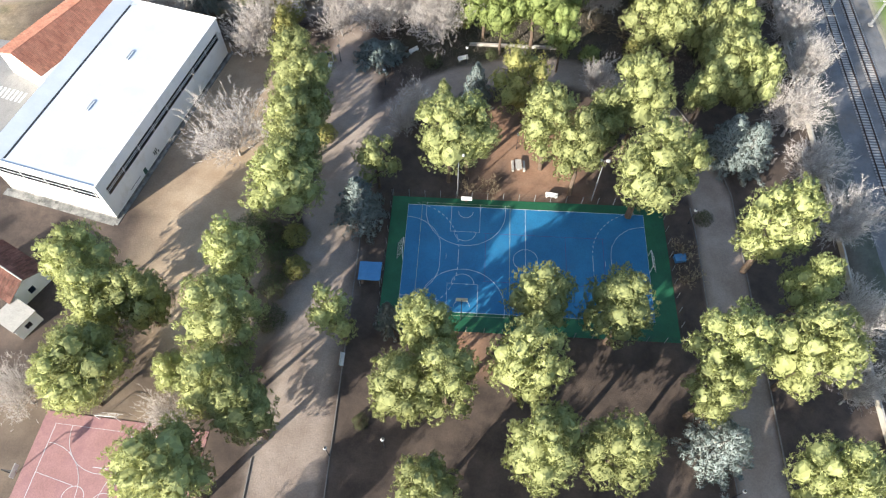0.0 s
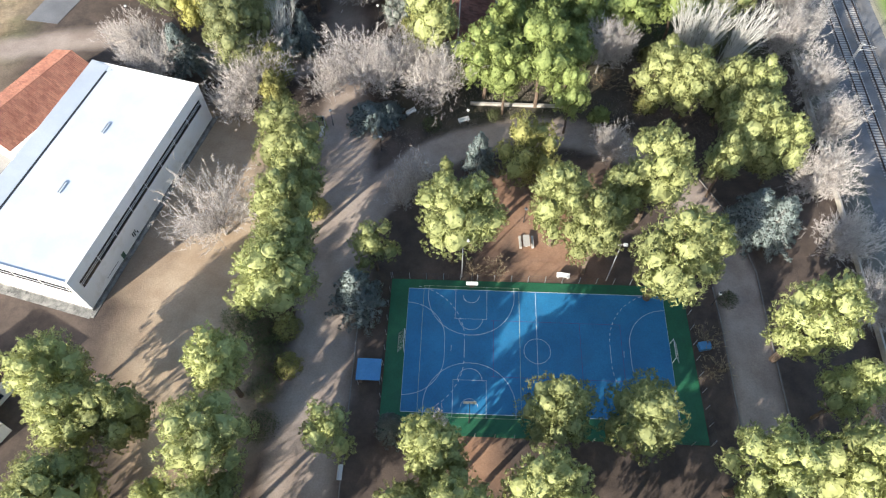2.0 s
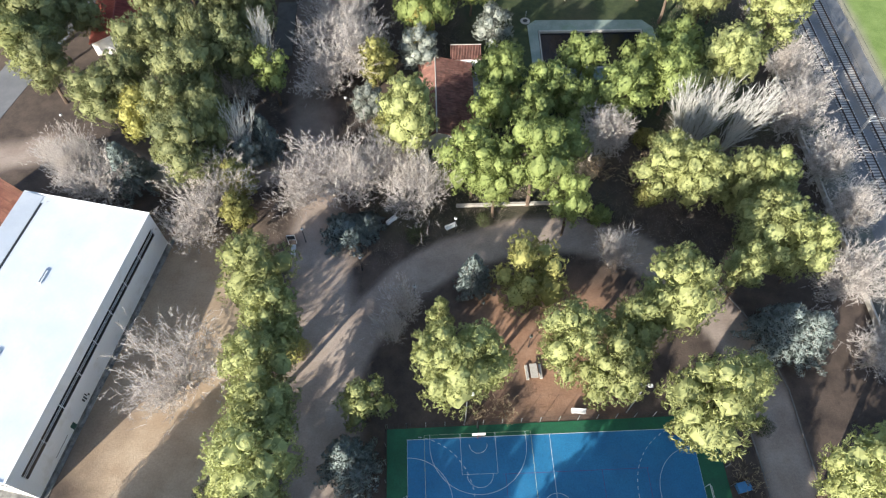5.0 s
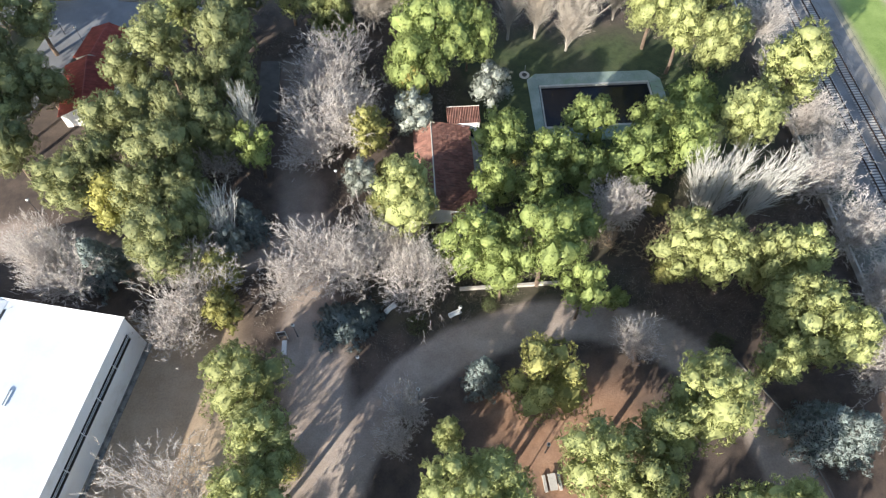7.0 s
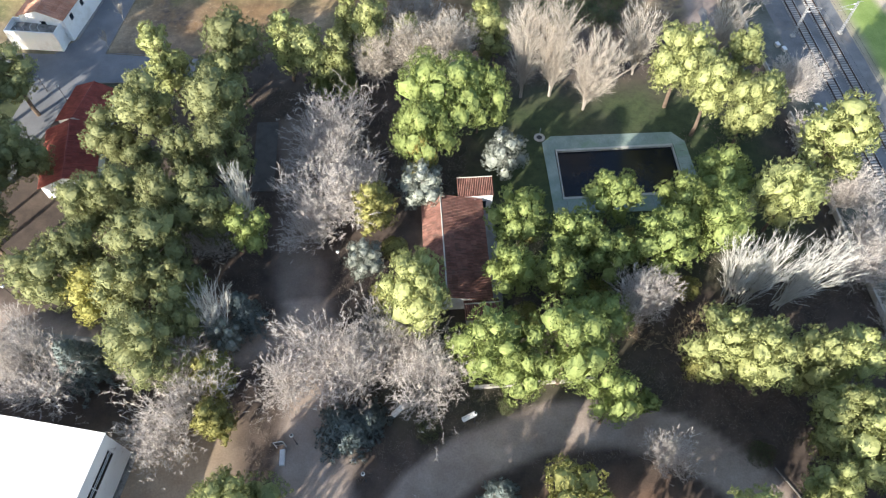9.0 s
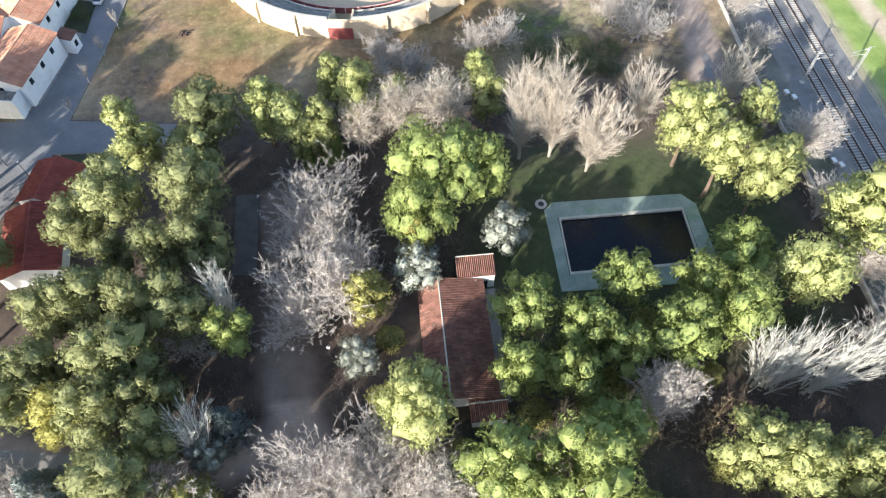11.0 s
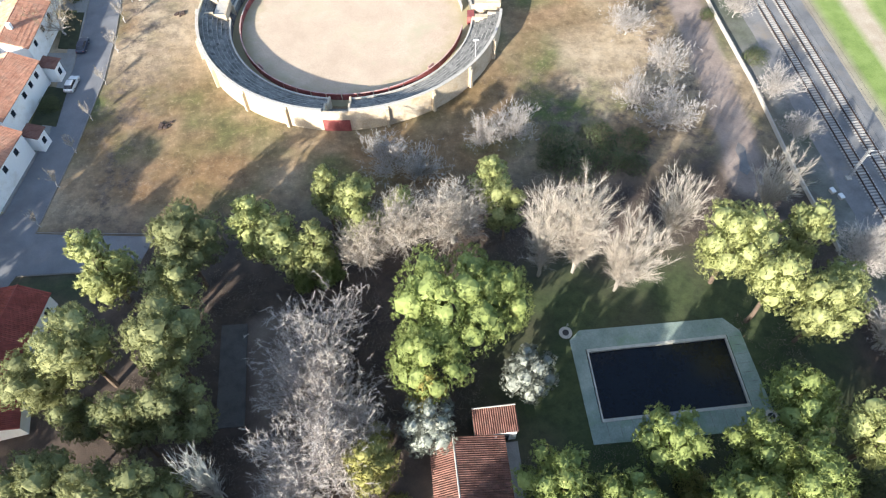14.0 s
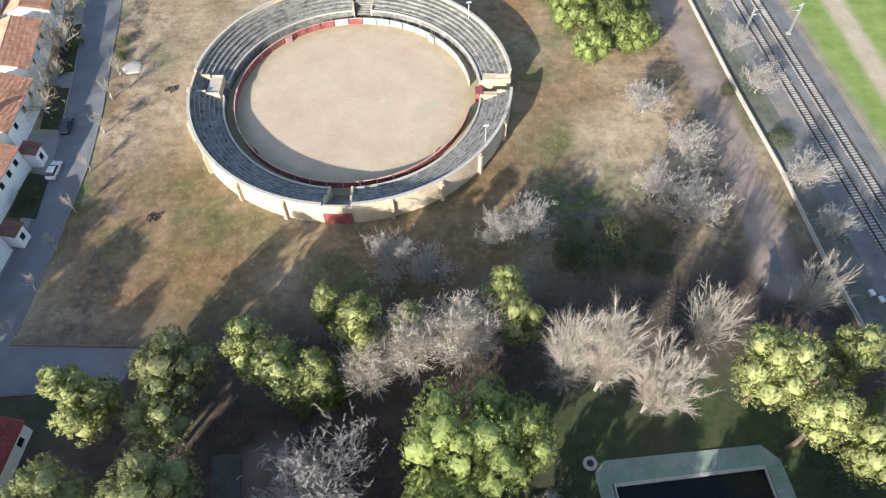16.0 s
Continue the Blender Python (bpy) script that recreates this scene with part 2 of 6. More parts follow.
def box(bm, x0, x1, y0, y1, z0, z1, bevel=0.0):
    r = bmesh.ops.create_cube(bm, size=1.0, matrix=Matrix.Translation(((x0 + x1) / 2, (y0 + y1) / 2, (z0 + z1) / 2)) @ Matrix.Diagonal((x1 - x0, y1 - y0, z1 - z0, 1)))
    if bevel:
        edges = list({e for v in r["verts"] for e in v.link_edges})
        bmesh.ops.bevel(bm, geom=edges, offset=bevel, segments=2, affect="EDGES", profile=0.6)
    return bm


def boxes(*rows, bevel=0.0):
    bm = bmesh.new()
    for r in rows:
        box(bm, *r, bevel=bevel)
    return bm


def rod(bm, a, b, r0, r1=None, n=8):
    a, b = Vector(a), Vector(b)
    d = b - a
    m = Matrix.Translation((a + b) / 2) @ d.to_track_quat("Z", "Y").to_matrix().to_4x4()
    bmesh.ops.create_cone(bm, cap_ends=True, segments=n, radius1=r0, radius2=r0 if r1 is None else r1, depth=d.length, matrix=m)
    return bm


def rods(*rows, n=8):
    bm = bmesh.new()
    for r in rows:
        rod(bm, *r, n=n)
    return bm


def ball(bm, c, r, sub=2, squash=1.0):
    bmesh.ops.create_icosphere(bm, subdivisions=sub, radius=r, matrix=Matrix.Translation(c) @ Matrix.Diagonal((1, 1, squash, 1)))
    return bm


def slab(bm, outline, z0, z1):
    """A flat plate with the given outline."""
    low = [bm.verts.new((x, y, z0)) for x, y in outline]
    top = [bm.verts.new((x, y, z1)) for x, y in outline]
    bm.faces.new(top)
    bm.faces.new(low[::-1])
    for i in range(len(low)):
        j = (i + 1) % len(low)
        bm.faces.new((low[i], low[j], top[j], top[i]))
    return bm


def ribbon(bm, pts, width, z0, z1, closed=False):
    """A strip of even width along a line, as a low solid."""
    n = len(pts)
    left, right = [], []
    for i, p in enumerate(pts):
        a = Vector(pts[i - 1] if (i or closed) else pts[i])
        b = Vector(pts[(i + 1) % n] if (i < n - 1 or closed) else pts[i])
        d = (b - a).normalized()
        q = Vector((-d.y, d.x)) * width / 2
        left.append((p[0] + q.x, p[1] + q.y))
        right.append((p[0] - q.x, p[1] - q.y))
    rows = [[bm.verts.new((*c, z)) for c, z in ((left[i], z0), (left[i], z1), (right[i], z1), (right[i], z0))] for i in range(n)]
    for i in range(n if closed else n - 1):
        a, b = rows[i], rows[(i + 1) % n]
        for k in range(4):
            bm.faces.new((a[k], a[(k + 1) % 4], b[(k + 1) % 4], b[k]))
    if not closed:
        bm.faces.new(rows[0])
        bm.faces.new(rows[-1][::-1])
    return bm


def arc(cx, cy, r, a0, a1, n=32):
    return [(cx + r * math.cos(radians(a0 + (a1 - a0) * i / n)), cy + r * math.sin(radians(a0 + (a1 - a0) * i / n))) for i in range(n + 1)]


def sweep(bm, profile, a0, a1, step=2.0, cx=0.0, cy=0.0):
    """Turns a closed profile of (radius, height) about the upright axis, from a0 to a1 degrees."""
    full = abs(a1 - a0) >= 359.9
    n = max(2, int(round((a1 - a0) / step)))
    rows = []
    for i in range(n if full else n + 1):
        a = radians(a0 + (a1 - a0) * i / n)
        rows.append([bm.verts.new((cx + r * math.cos(a), cy + r * math.sin(a), z)) for r, z in profile])
    k = len(profile)
    for i in range(n):
        a, b = rows[i], rows[(i + 1) % len(rows)]
        for j in range(k):
            bm.faces.new((a[j], b[j], b[(j + 1) % k], a[(j + 1) % k]))
    if not full:
        bm.faces.new(rows[0])
        bm.faces.new(rows[-1][::-1])
    return bm


def tri_mesh(name, tris, normals=None):
    """A mesh of loose triangles, from an array of n x 3 corners, with soft normals where given."""
    tris = np.asarray(tris, dtype=np.float32)
    n = len(tris)
    me = bpy.data.meshes.new(name)
    me.vertices.add(3 * n)
    me.vertices.foreach_set("co", tris.ravel())
    me.loops.add(3 * n)
    me.loops.foreach_set("vertex_index", np.arange(3 * n, dtype=np.int32))
    me.polygons.add(n)
    me.polygons.foreach_set("loop_start", np.arange(0, 3 * n, 3, dtype=np.int32))
    me.update(calc_edges=True)
    if normals is not None:
        me.normals_split_custom_set(np.repeat(normals, 3, axis=0).tolist())
    return me


def unit(v):
    return v / np.maximum(np.linalg.norm(v, axis=-1, keepdims=True), 1e-9)


# ---- large structure: the ground ----
def lattice(seed, size=256):
    return np.random.default_rng(seed).random((size, size))


def patches(x, y, scale, seed, octaves=4):
    """Smooth random patches between 0 and 1, with the given size in metres."""
    g, out, amp, tot = lattice(seed), 0.0, 1.0, 0.0
    for o in range(octaves):
        u, v = x / scale * 2 ** o + 17.3 * o, y / scale * 2 ** o + 5.1 * o
        i, j = np.floor(u).astype(int), np.floor(v).astype(int)
        a, b = u - i, v - j
        a, b = a * a * (3 - 2 * a), b * b * (3 - 2 * b)
        w = lambda p, q: g[p % 256, q % 256]
        out = out + amp * ((w(i, j) * (1 - a) + w(i + 1, j) * a) * (1 - b) + (w(i, j + 1) * (1 - a) + w(i + 1, j + 1) * a) * b)
        tot += amp
        amp *= 0.5
    return out / tot


def to_line(x, y, pts):
    """The distance from a line of points."""
    best = np.full(np.shape(x), 1e9)
    for (ax, ay), (bx, by) in zip(pts[:-1], pts[1:]):
        dx, dy = bx - ax, by - ay
        t = np.clip(((x - ax) * dx + (y - ay) * dy) / (dx * dx + dy * dy), 0, 1)
        best = np.minimum(best, np.hypot(x - ax - t * dx, y - ay - t * dy))
    return best


def inside(x, y, x0, x1, y0, y1):
    """How deep a place lies within a rectangle, in metres (negative outside)."""
    return np.minimum(np.minimum(x - x0, x1 - x), np.minimum(y - y0, y1 - y))


WEST_PATH = [(-33, -140), (-33, -40), (-33, -10), (-32.5, 10), (-32.5, 25), (-34, 45), (-36, 64), (-37.5, 74), (-37, 88), (-38.5, 102)]
LOOP_PATH = [(-31, 12), (-29.5, 22), (-25.5, 29.5), (-19.5, 35.6), (-11.5, 40.2), (0, 43.4), (9, 43.2), (18, 39.4), (25, 33), (30, 24), (32, 14), (32, -10), (32, -40), (32, -140)]
YARD_AXIS = [(-50, -12), (-54, 5), (-50, 25)]
SIDE_PATH = [(-37, 60), (-60, 58), (-85, 66), (-110, 60)]
RING_C = (-22.2, 174.0)
TRACK_LANE = [(44.5, 121), (46, 133), (48.6, 159), (50.8, 196), (60, 400)]
FARM_LANE = [(95, 60), (84, 140), (84.5, 160), (87, 195), (100, 420)]

xs = np.concatenate([[-4000, -1500, -700, -350, -200, -150], np.arange(-120, 112.1, 1.0), [125, 150, 200, 350, 700, 1500, 4000]])
ys = np.concatenate([[-4000, -1500, -700, -300, -150, -100], np.arange(-70, 236.1, 1.0), [245, 260, 300, 400, 700, 1500, 4000]])
gx, gy = np.meshgrid(xs, ys)
wob = 3.0 * (patches(gx, gy, 9, 3) - 0.5) + 2.0 * (patches(gx, gy, 2.5, 4, 2) - 0.5)
soft = lambda d, w=1.2: np.clip(d / w * 0.5 + 0.5, 0, 1)
park = soft(np.minimum(57 - gx, np.minimum(126 - gy, gx + 104)) + wob, 5)
path = np.maximum(soft(np.where(gy > 42, 3.7, 5.0) - to_line(gx, gy, WEST_PATH) + 0.7 * wob), soft(3.35 - to_line(gx, gy, LOOP_PATH) + 0.25 * wob, 0.6))
path = np.where(gy > 66, 0.5 * path * (0.4 + patches(gx, gy, 4, 14)), path)
path = np.maximum(path, soft(3.0 - to_line(gx, gy, SIDE_PATH) + 0.5 * wob))
mud = soft(3.5 - to_line(gx, gy, TRACK_LANE) + 0.4 * wob, 0.8)
gravel = soft(inside(gx, gy, 54.5, 75, -400, 900) + 0.8 * wob, 2)
# dark scrub; its strip along the road also paints in the street trees' shadows
scrub_shade = np.maximum(soft(inside(gx, gy, -74, -62, 122, 215) + 3 * wob, 6), np.maximum(soft(inside(gx, gy, 8, 46, 118, 150) + 3 * wob, 8), soft(inside(gx, gy, 34, 53, 120, 260) + 2 * wob, 5)))
sand = soft(9.5 - to_line(gx, gy, YARD_AXIS) + 1.5 * wob, 4)
sand = np.maximum(sand, 0.8 * soft(inside(gx, gy, -66, -46, 8, 46) + wob, 3))
sand = np.maximum(sand, 0.8 * soft(inside(gx, gy, -110, -48, -60, -26) + 2 * wob, 4) * patches(gx, gy, 7, 11))
red_earth = soft(inside(gx, gy, -9, 12, 10.5, 34) + 1.5 * wob, 3) * soft(patches(gx, gy, 6, 8) - 0.38, 0.25)
red_earth = np.maximum(red_earth, soft(inside(gx, gy, -12, -6, -20, -11) + wob, 2))
lawn = soft(inside(gx, gy, -8, 47, 66, 108) + 2 * wob, 5) * np.clip(0.35 + 1.2 * patches(gx, gy, 8, 6), 0, 1)
lawn = np.maximum(lawn, 0.75 * soft(inside(gx, gy, -26, 16, 45, 64) + 2 * wob, 4) * patches(gx, gy, 5, 9))
lawn = np.maximum(lawn, 0.8 * soft(inside(gx, gy, -80, -66, 113.2, 117.2) + wob, 2))
lawn = np.maximum(lawn, 0.9 * soft(inside(gx, gy, -98, -87.5, 108, 121) + wob, 2))
lawn = np.maximum(lawn, 0.7 * soft(3 - np.abs(gx - 57.5) + wob, 3) * soft(patches(gx, gy, 10, 12) - 0.5, 0.2))
dry = (1 - park) * soft(56 - gx + wob, 4)
tufts = soft(patches(gx, gy, 16, 21) - 0.50, 0.18)
clover = soft(patches(gx, gy, 13, 23) - 0.635, 0.12)
bald = np.maximum(soft(patches(gx, gy, 19, 25) - 0.52, 0.2), soft(1.6 - to_line(gx, gy, [(9, 194), (20, 184), (31, 172), (40, 166)]) + wob, 2.5))
rust = 0.8 * soft(patches(gx, gy, 15, 27) - 0.55, 0.14) * soft(24 - np.abs(np.hypot(gx - RING_C[0], gy - RING_C[1]) - 44) + 2 * wob, 10)
field = soft(gx - 73.6 - 0.02 * (gy - 60) + 0.6 * wob, 1.5)
lane = soft(2.4 - to_line(gx, gy, FARM_LANE) + 0.15 * wob, 0.8) + 0.6 * soft(1.3 - np.abs(gx - 72.9 - 0.02 * (gy - 60)) + 0.6 * wob, 1.2)
gz = 0.05 * (patches(gx, gy, 4, 30) - 1.0) - 0.01
gz = np.where(inside(gx, gy, 7.4, 30.2, 81.6, 93.8) > 0.4, -0.9, gz)
gz = np.where((np.abs(gx) > 118) | (gy < -68) | (gy > 234), -0.03, gz)
ny, nx = gx.shape
idx = np.arange(nx * ny).reshape(ny, nx)
quads = np.stack([idx[:-1, :-1], idx[:-1, 1:], idx[1:, 1:], idx[1:, :-1]], -1).reshape(-1, 4)
ground_mesh = bpy.data.meshes.new("ground")
ground_mesh.from_pydata(np.stack([gx.ravel(), gy.ravel(), gz.ravel()], 1).tolist(), [], quads.tolist())
for key, val in (("path", path), ("sand", sand), ("red_earth", red_earth), ("lawn", lawn), ("dry", dry), ("tufts", tufts), ("clover", clover), ("bald", bald), ("rust", rust), ("field", field), ("lane", np.clip(lane, 0, 1)), ("mud", mud), ("gravel", gravel), ("scrub_shade", scrub_shade)):
    ground_mesh.attributes.new(key, "FLOAT", "POINT").data.foreach_set("value", val.ravel().astype(np.float32))

earth, en, el, ep = nodes_of("park_earth")
pos = en.new("ShaderNodeNewGeometry").outputs["Position"]


def zone(key):
    a = en.new("ShaderNodeAttribute")
    a.attribute_name = key
    return a.outputs["Fac"]


def spot(a, b, scale, lo=0.35, hi=0.65):
    return mix(en, el, ramp(en, el, noise_node(en, el, pos, scale, 6.0, 0.65), lo, hi), a, b)


col = spot((0.056, 0.041, 0.034), (0.12, 0.088, 0.070), 0.25)
col = mix(en, el, zone("sand"), col, spot((0.40, 0.29, 0.195), (0.53, 0.41, 0.29), 0.18))
col = mix(en, el, zone("red_earth"), col, spot((0.30, 0.165, 0.10), (0.40, 0.24, 0.155), 0.3))
dry_col = mix(en, el, zone("tufts"), spot((0.25, 0.158, 0.088), (0.43, 0.295, 0.18), 0.13), spot((0.13, 0.11, 0.045), (0.23, 0.175, 0.08), 0.3))
dry_col = mix(en, el, zone("bald"), dry_col, spot((0.43, 0.33, 0.21), (0.55, 0.44, 0.31), 0.2))
dry_col = mix(en, el, zone("rust"), dry_col, spot((0.24, 0.135, 0.062), (0.34, 0.205, 0.10), 0.3))
dry_col = mix(en, el, zone("clover"), dry_col, spot((0.07, 0.10, 0.025), (0.14, 0.165, 0.05), 0.5))
scrubby = en.new("ShaderNodeMath")
scrubby.operation = "MULTIPLY"
el.new(ramp(en, el, noise_node(en, el, pos, 0.30, 8.0, 0.72), 0.46, 0.60), scrubby.inputs[0])
el.new(zone("scrub_shade"), scrubby.inputs[1])
dry_col = mix(en, el, scrubby.outputs[0], dry_col, spot((0.10, 0.078, 0.062), (0.19, 0.145, 0.12), 0.8))
dry_col = mix(en, el, 0.5, dry_col, ramp(en, el, noise_node(en, el, pos, 0.45, 8.0, 0.72), 0.30, 0.58), "MULTIPLY")
straw = ramp(en, el, noise_node(en, el, pos, 0.9, 8.0, 0.75), 0.56, 0.70)
strawy = en.new("ShaderNodeMath")
strawy.operation, strawy.inputs[1].default_value = "MULTIPLY", 0.55
el.new(straw, strawy.inputs[0])
dry_col = mix(en, el, strawy.outputs[0], dry_col, (0.52, 0.40, 0.255))
col = mix(en, el, zone("dry"), col, dry_col)
col = mix(en, el, zone("gravel"), col, spot((0.15, 0.145, 0.14), (0.26, 0.25, 0.235), 0.35))
col = mix(en, el, zone("mud"), col, spot((0.24, 0.185, 0.155), (0.35, 0.28, 0.24), 0.2))
col = mix(en, el, zone("lawn"), col, spot((0.028, 0.046, 0.016), (0.064, 0.085, 0.031), 0.6))
col = mix(en, el, zone("path"), col, spot((0.30, 0.235, 0.195), (0.45, 0.37, 0.315), 0.14))
col = mix(en, el, zone("field"), col, spot((0.16, 0.24, 0.05), (0.26, 0.345, 0.095), 0.2))
col = mix(en, el, zone("lane"), col, spot((0.42, 0.34, 0.25), (0.52, 0.44, 0.34), 0.3))
grain = noise_node(en, el, pos, 3.5, 8.0, 0.75)
col = mix(en, el, 0.45, col, ramp(en, el, grain, 0.15, 0.72), "MULTIPLY")
el.new(col, ep.inputs["Base Color"])
ep.inputs["Roughness"].default_value = 0.95
eb = en.new("ShaderNodeBump")
eb.inputs["Strength"].default_value, eb.inputs["Distance"].default_value = 0.6, 0.12
el.new(grain, eb.inputs["Height"])
el.new(eb.outputs["Normal"], ep.inputs["Normal"])
ground_mesh.materials.append(earth)
tagged(new("ground", ground_mesh), "brown park earth with dirt paths, sandy yard, dry grass and lawn", "ground", kind="structure")

# ---- trees ----
def tube_tris(a, b, r0, r1, n=5):
    """Triangles of tapered tubes from a to b (arrays)."""
    a, b = np.asarray(a, float), np.asarray(b, float)
    d = unit(b - a)
    ref = np.where(np.abs(d[:, 2:3]) > 0.9, np.array([[1.0, 0, 0]]), np.array([[0, 0, 1.0]]))
    u = unit(np.cross(d, ref))
    v = np.cross(d, u)
    out = []
    for k in range(n):
        t0, t1 = 2 * math.pi * k / n, 2 * math.pi * (k + 1) / n
        e0, e1 = u * math.cos(t0) + v * math.sin(t0), u * math.cos(t1) + v * math.sin(t1)
        p, q = a + e0 * r0[:, None], a + e1 * r0[:, None]
        s, t = b + e0 * r1[:, None], b + e1 * r1[:, None]
        out += [np.stack([p, q, t], 1), np.stack([p, t, s], 1)]
    return np.concatenate(out)


def leaf_tris(rng, centres, outward, radius, count, size, face=0.5, spike=0.0, lift=0.7, crown=None):
    """Leaf clusters: count small upswept triangles round each centre, facing mostly outwards."""
    n = len(centres)
    d = unit(rng.normal(size=(n, count, 3)) + 0.7 * outward[:, None])
    p = centres[:, None] + d * radius[:, None, None] * rng.uniform(0.65, 1.3, (n, count, 1))
    nor = unit(d + 0.7 * face * rng.normal(size=d.shape))
    up = unit(0.6 * d + np.array([0, 0, 1.0])) * (lift + spike)
    t = unit(np.cross(nor, rng.normal(size=d.shape))) + up
    t = unit(t - nor * np.sum(t * nor, -1, keepdims=True) * (1 - min(spike, 1.0)))
    b = unit(np.cross(nor, t))
    s = size * rng.uniform(0.6, 1.35, (n, count, 1))
    w = 0.40 - 0.17 * min(spike, 1.0)
    whole = outward if crown is None else crown
    soft_n = unit(0.4 * d + 0.3 * nor + 0.55 * outward[:, None] + 0.35 * whole[:, None])
    return np.stack([p + t * s * 1.2, p - t * s * 0.6 + b * s * w, p - t * s * 0.6 - b * s * w], 2).reshape(-1, 3, 3), soft_n.reshape(-1, 3)


def sphere_points(rng, n, low=-0.4):
    """Evenly spread directions above a height."""
    k = np.arange(n) + 0.5
    z = 1 - (1 - low) * k / n
    a = k * 2.39996 + rng.uniform(0, 6.28)
    r = np.sqrt(np.maximum(0, 1 - z * z))
    return unit(np.stack([r * np.cos(a), r * np.sin(a), z], 1) + 0.16 * rng.normal(size=(n, 3)))


def limbs_to(rng, base, ends, r0, r1, bend=0.15):
    """Bent limbs from a trunk point to crown places."""
    n = len(ends)
    mid = (base + ends) / 2 + rng.normal(size=ends.shape) * bend * np.linalg.norm(ends - base, axis=1, keepdims=True)
    mid[:, 2] -= 0.3
    return np.concatenate([tube_tris(np.broadcast_to(base, ends.shape), mid, np.full(n, r0), np.full(n, (r0 + r1) / 2), 4), tube_tris(mid, ends, np.full(n, (r0 + r1) / 2), np.full(n, r1), 4)])


def trunk_tris(rng, height, r, lean):
    zs = np.linspace(0, height, 6)
    line = np.stack([lean[0] * (zs / height) ** 1.5 + 0.12 * rng.normal(size=6) * (zs > 0), lean[1] * (zs / height) ** 1.5 + 0.12 * rng.normal(size=6) * (zs > 0), zs - 0.1], 1)
    rr = r * (1 - 0.6 * zs / height)
    return tube_tris(line[:-1], line[1:], rr[:-1], rr[1:], 7), line[-1]


def globe_mesh(level):
    bm = bmesh.new()
    bmesh.ops.create_icosphere(bm, subdivisions=level, radius=1.0)
    bm.verts.index_update()
    v, f = np.array([q.co[:] for q in bm.verts]), np.array([[q.index for q in g.verts] for g in bm.faces])
    bm.free()
    return v, f


GLOBES = {level: globe_mesh(level) for level in (2,)}


def lobe_tris(rng, i, centres, radii, stretch, outward, middle, span, level, bump):
    """One plump leaf mass covered with knobs, without the faces that lie inside its neighbours, and the places of its knobs."""
    v, f = GLOBES[level]
    c, r, o = centres[i], radii[i], outward[i]
    wide = 0.30 / max(r, 0.5) ** 0.5
    knobs = unit(rng.normal(size=(int(4.6 / wide ** 2), 3)) + np.array([0, 0, 0.12]))
    high = rng.uniform(0.45, 1.25, len(knobs))
    rise_ = (np.exp(-((1 - v @ knobs.T) * 2) / (wide * 0.5) ** 2) * high).max(1, keepdims=True)
    grow = np.array([1, 1, stretch[i]])
    p = c + v * (0.57 + bump * rise_ + 0.03 * rng.normal(size=(len(v), 1))) * r * grow
    t = p[f]
    m = t.mean(1)
    near = np.array([np.linalg.norm((m - q) / (w * np.array([1, 1, u])), axis=1) for q, w, u in zip(centres, radii, stretch)])
    near[i] = 9
    keep = (near < 0.74).sum(0) == 0
    flat = np.cross(t[:, 1] - t[:, 0], t[:, 2] - t[:, 0])
    smooth = np.zeros_like(p)
    for k in range(3):
        np.add.at(smooth, f[:, k], flat)
    smooth = unit(unit(smooth)[f].mean(1))
    nor = unit(0.9 * smooth + 0.15 * unit(flat) + 0.25 * o + 0.3 * unit((m - middle) / span))
    kp = c + knobs * (0.64 + bump * high[:, None]) * r * grow
    kn = np.array([np.linalg.norm((kp - q) / (w * np.array([1, 1, u])), axis=1) for q, w, u in zip(centres, radii, stretch)])
    kn[i] = 9
    show = (kn < 0.8).sum(0) == 0
    return t[keep], nor[keep], kp[show], knobs[show], high[show] * wide * r * 0.62


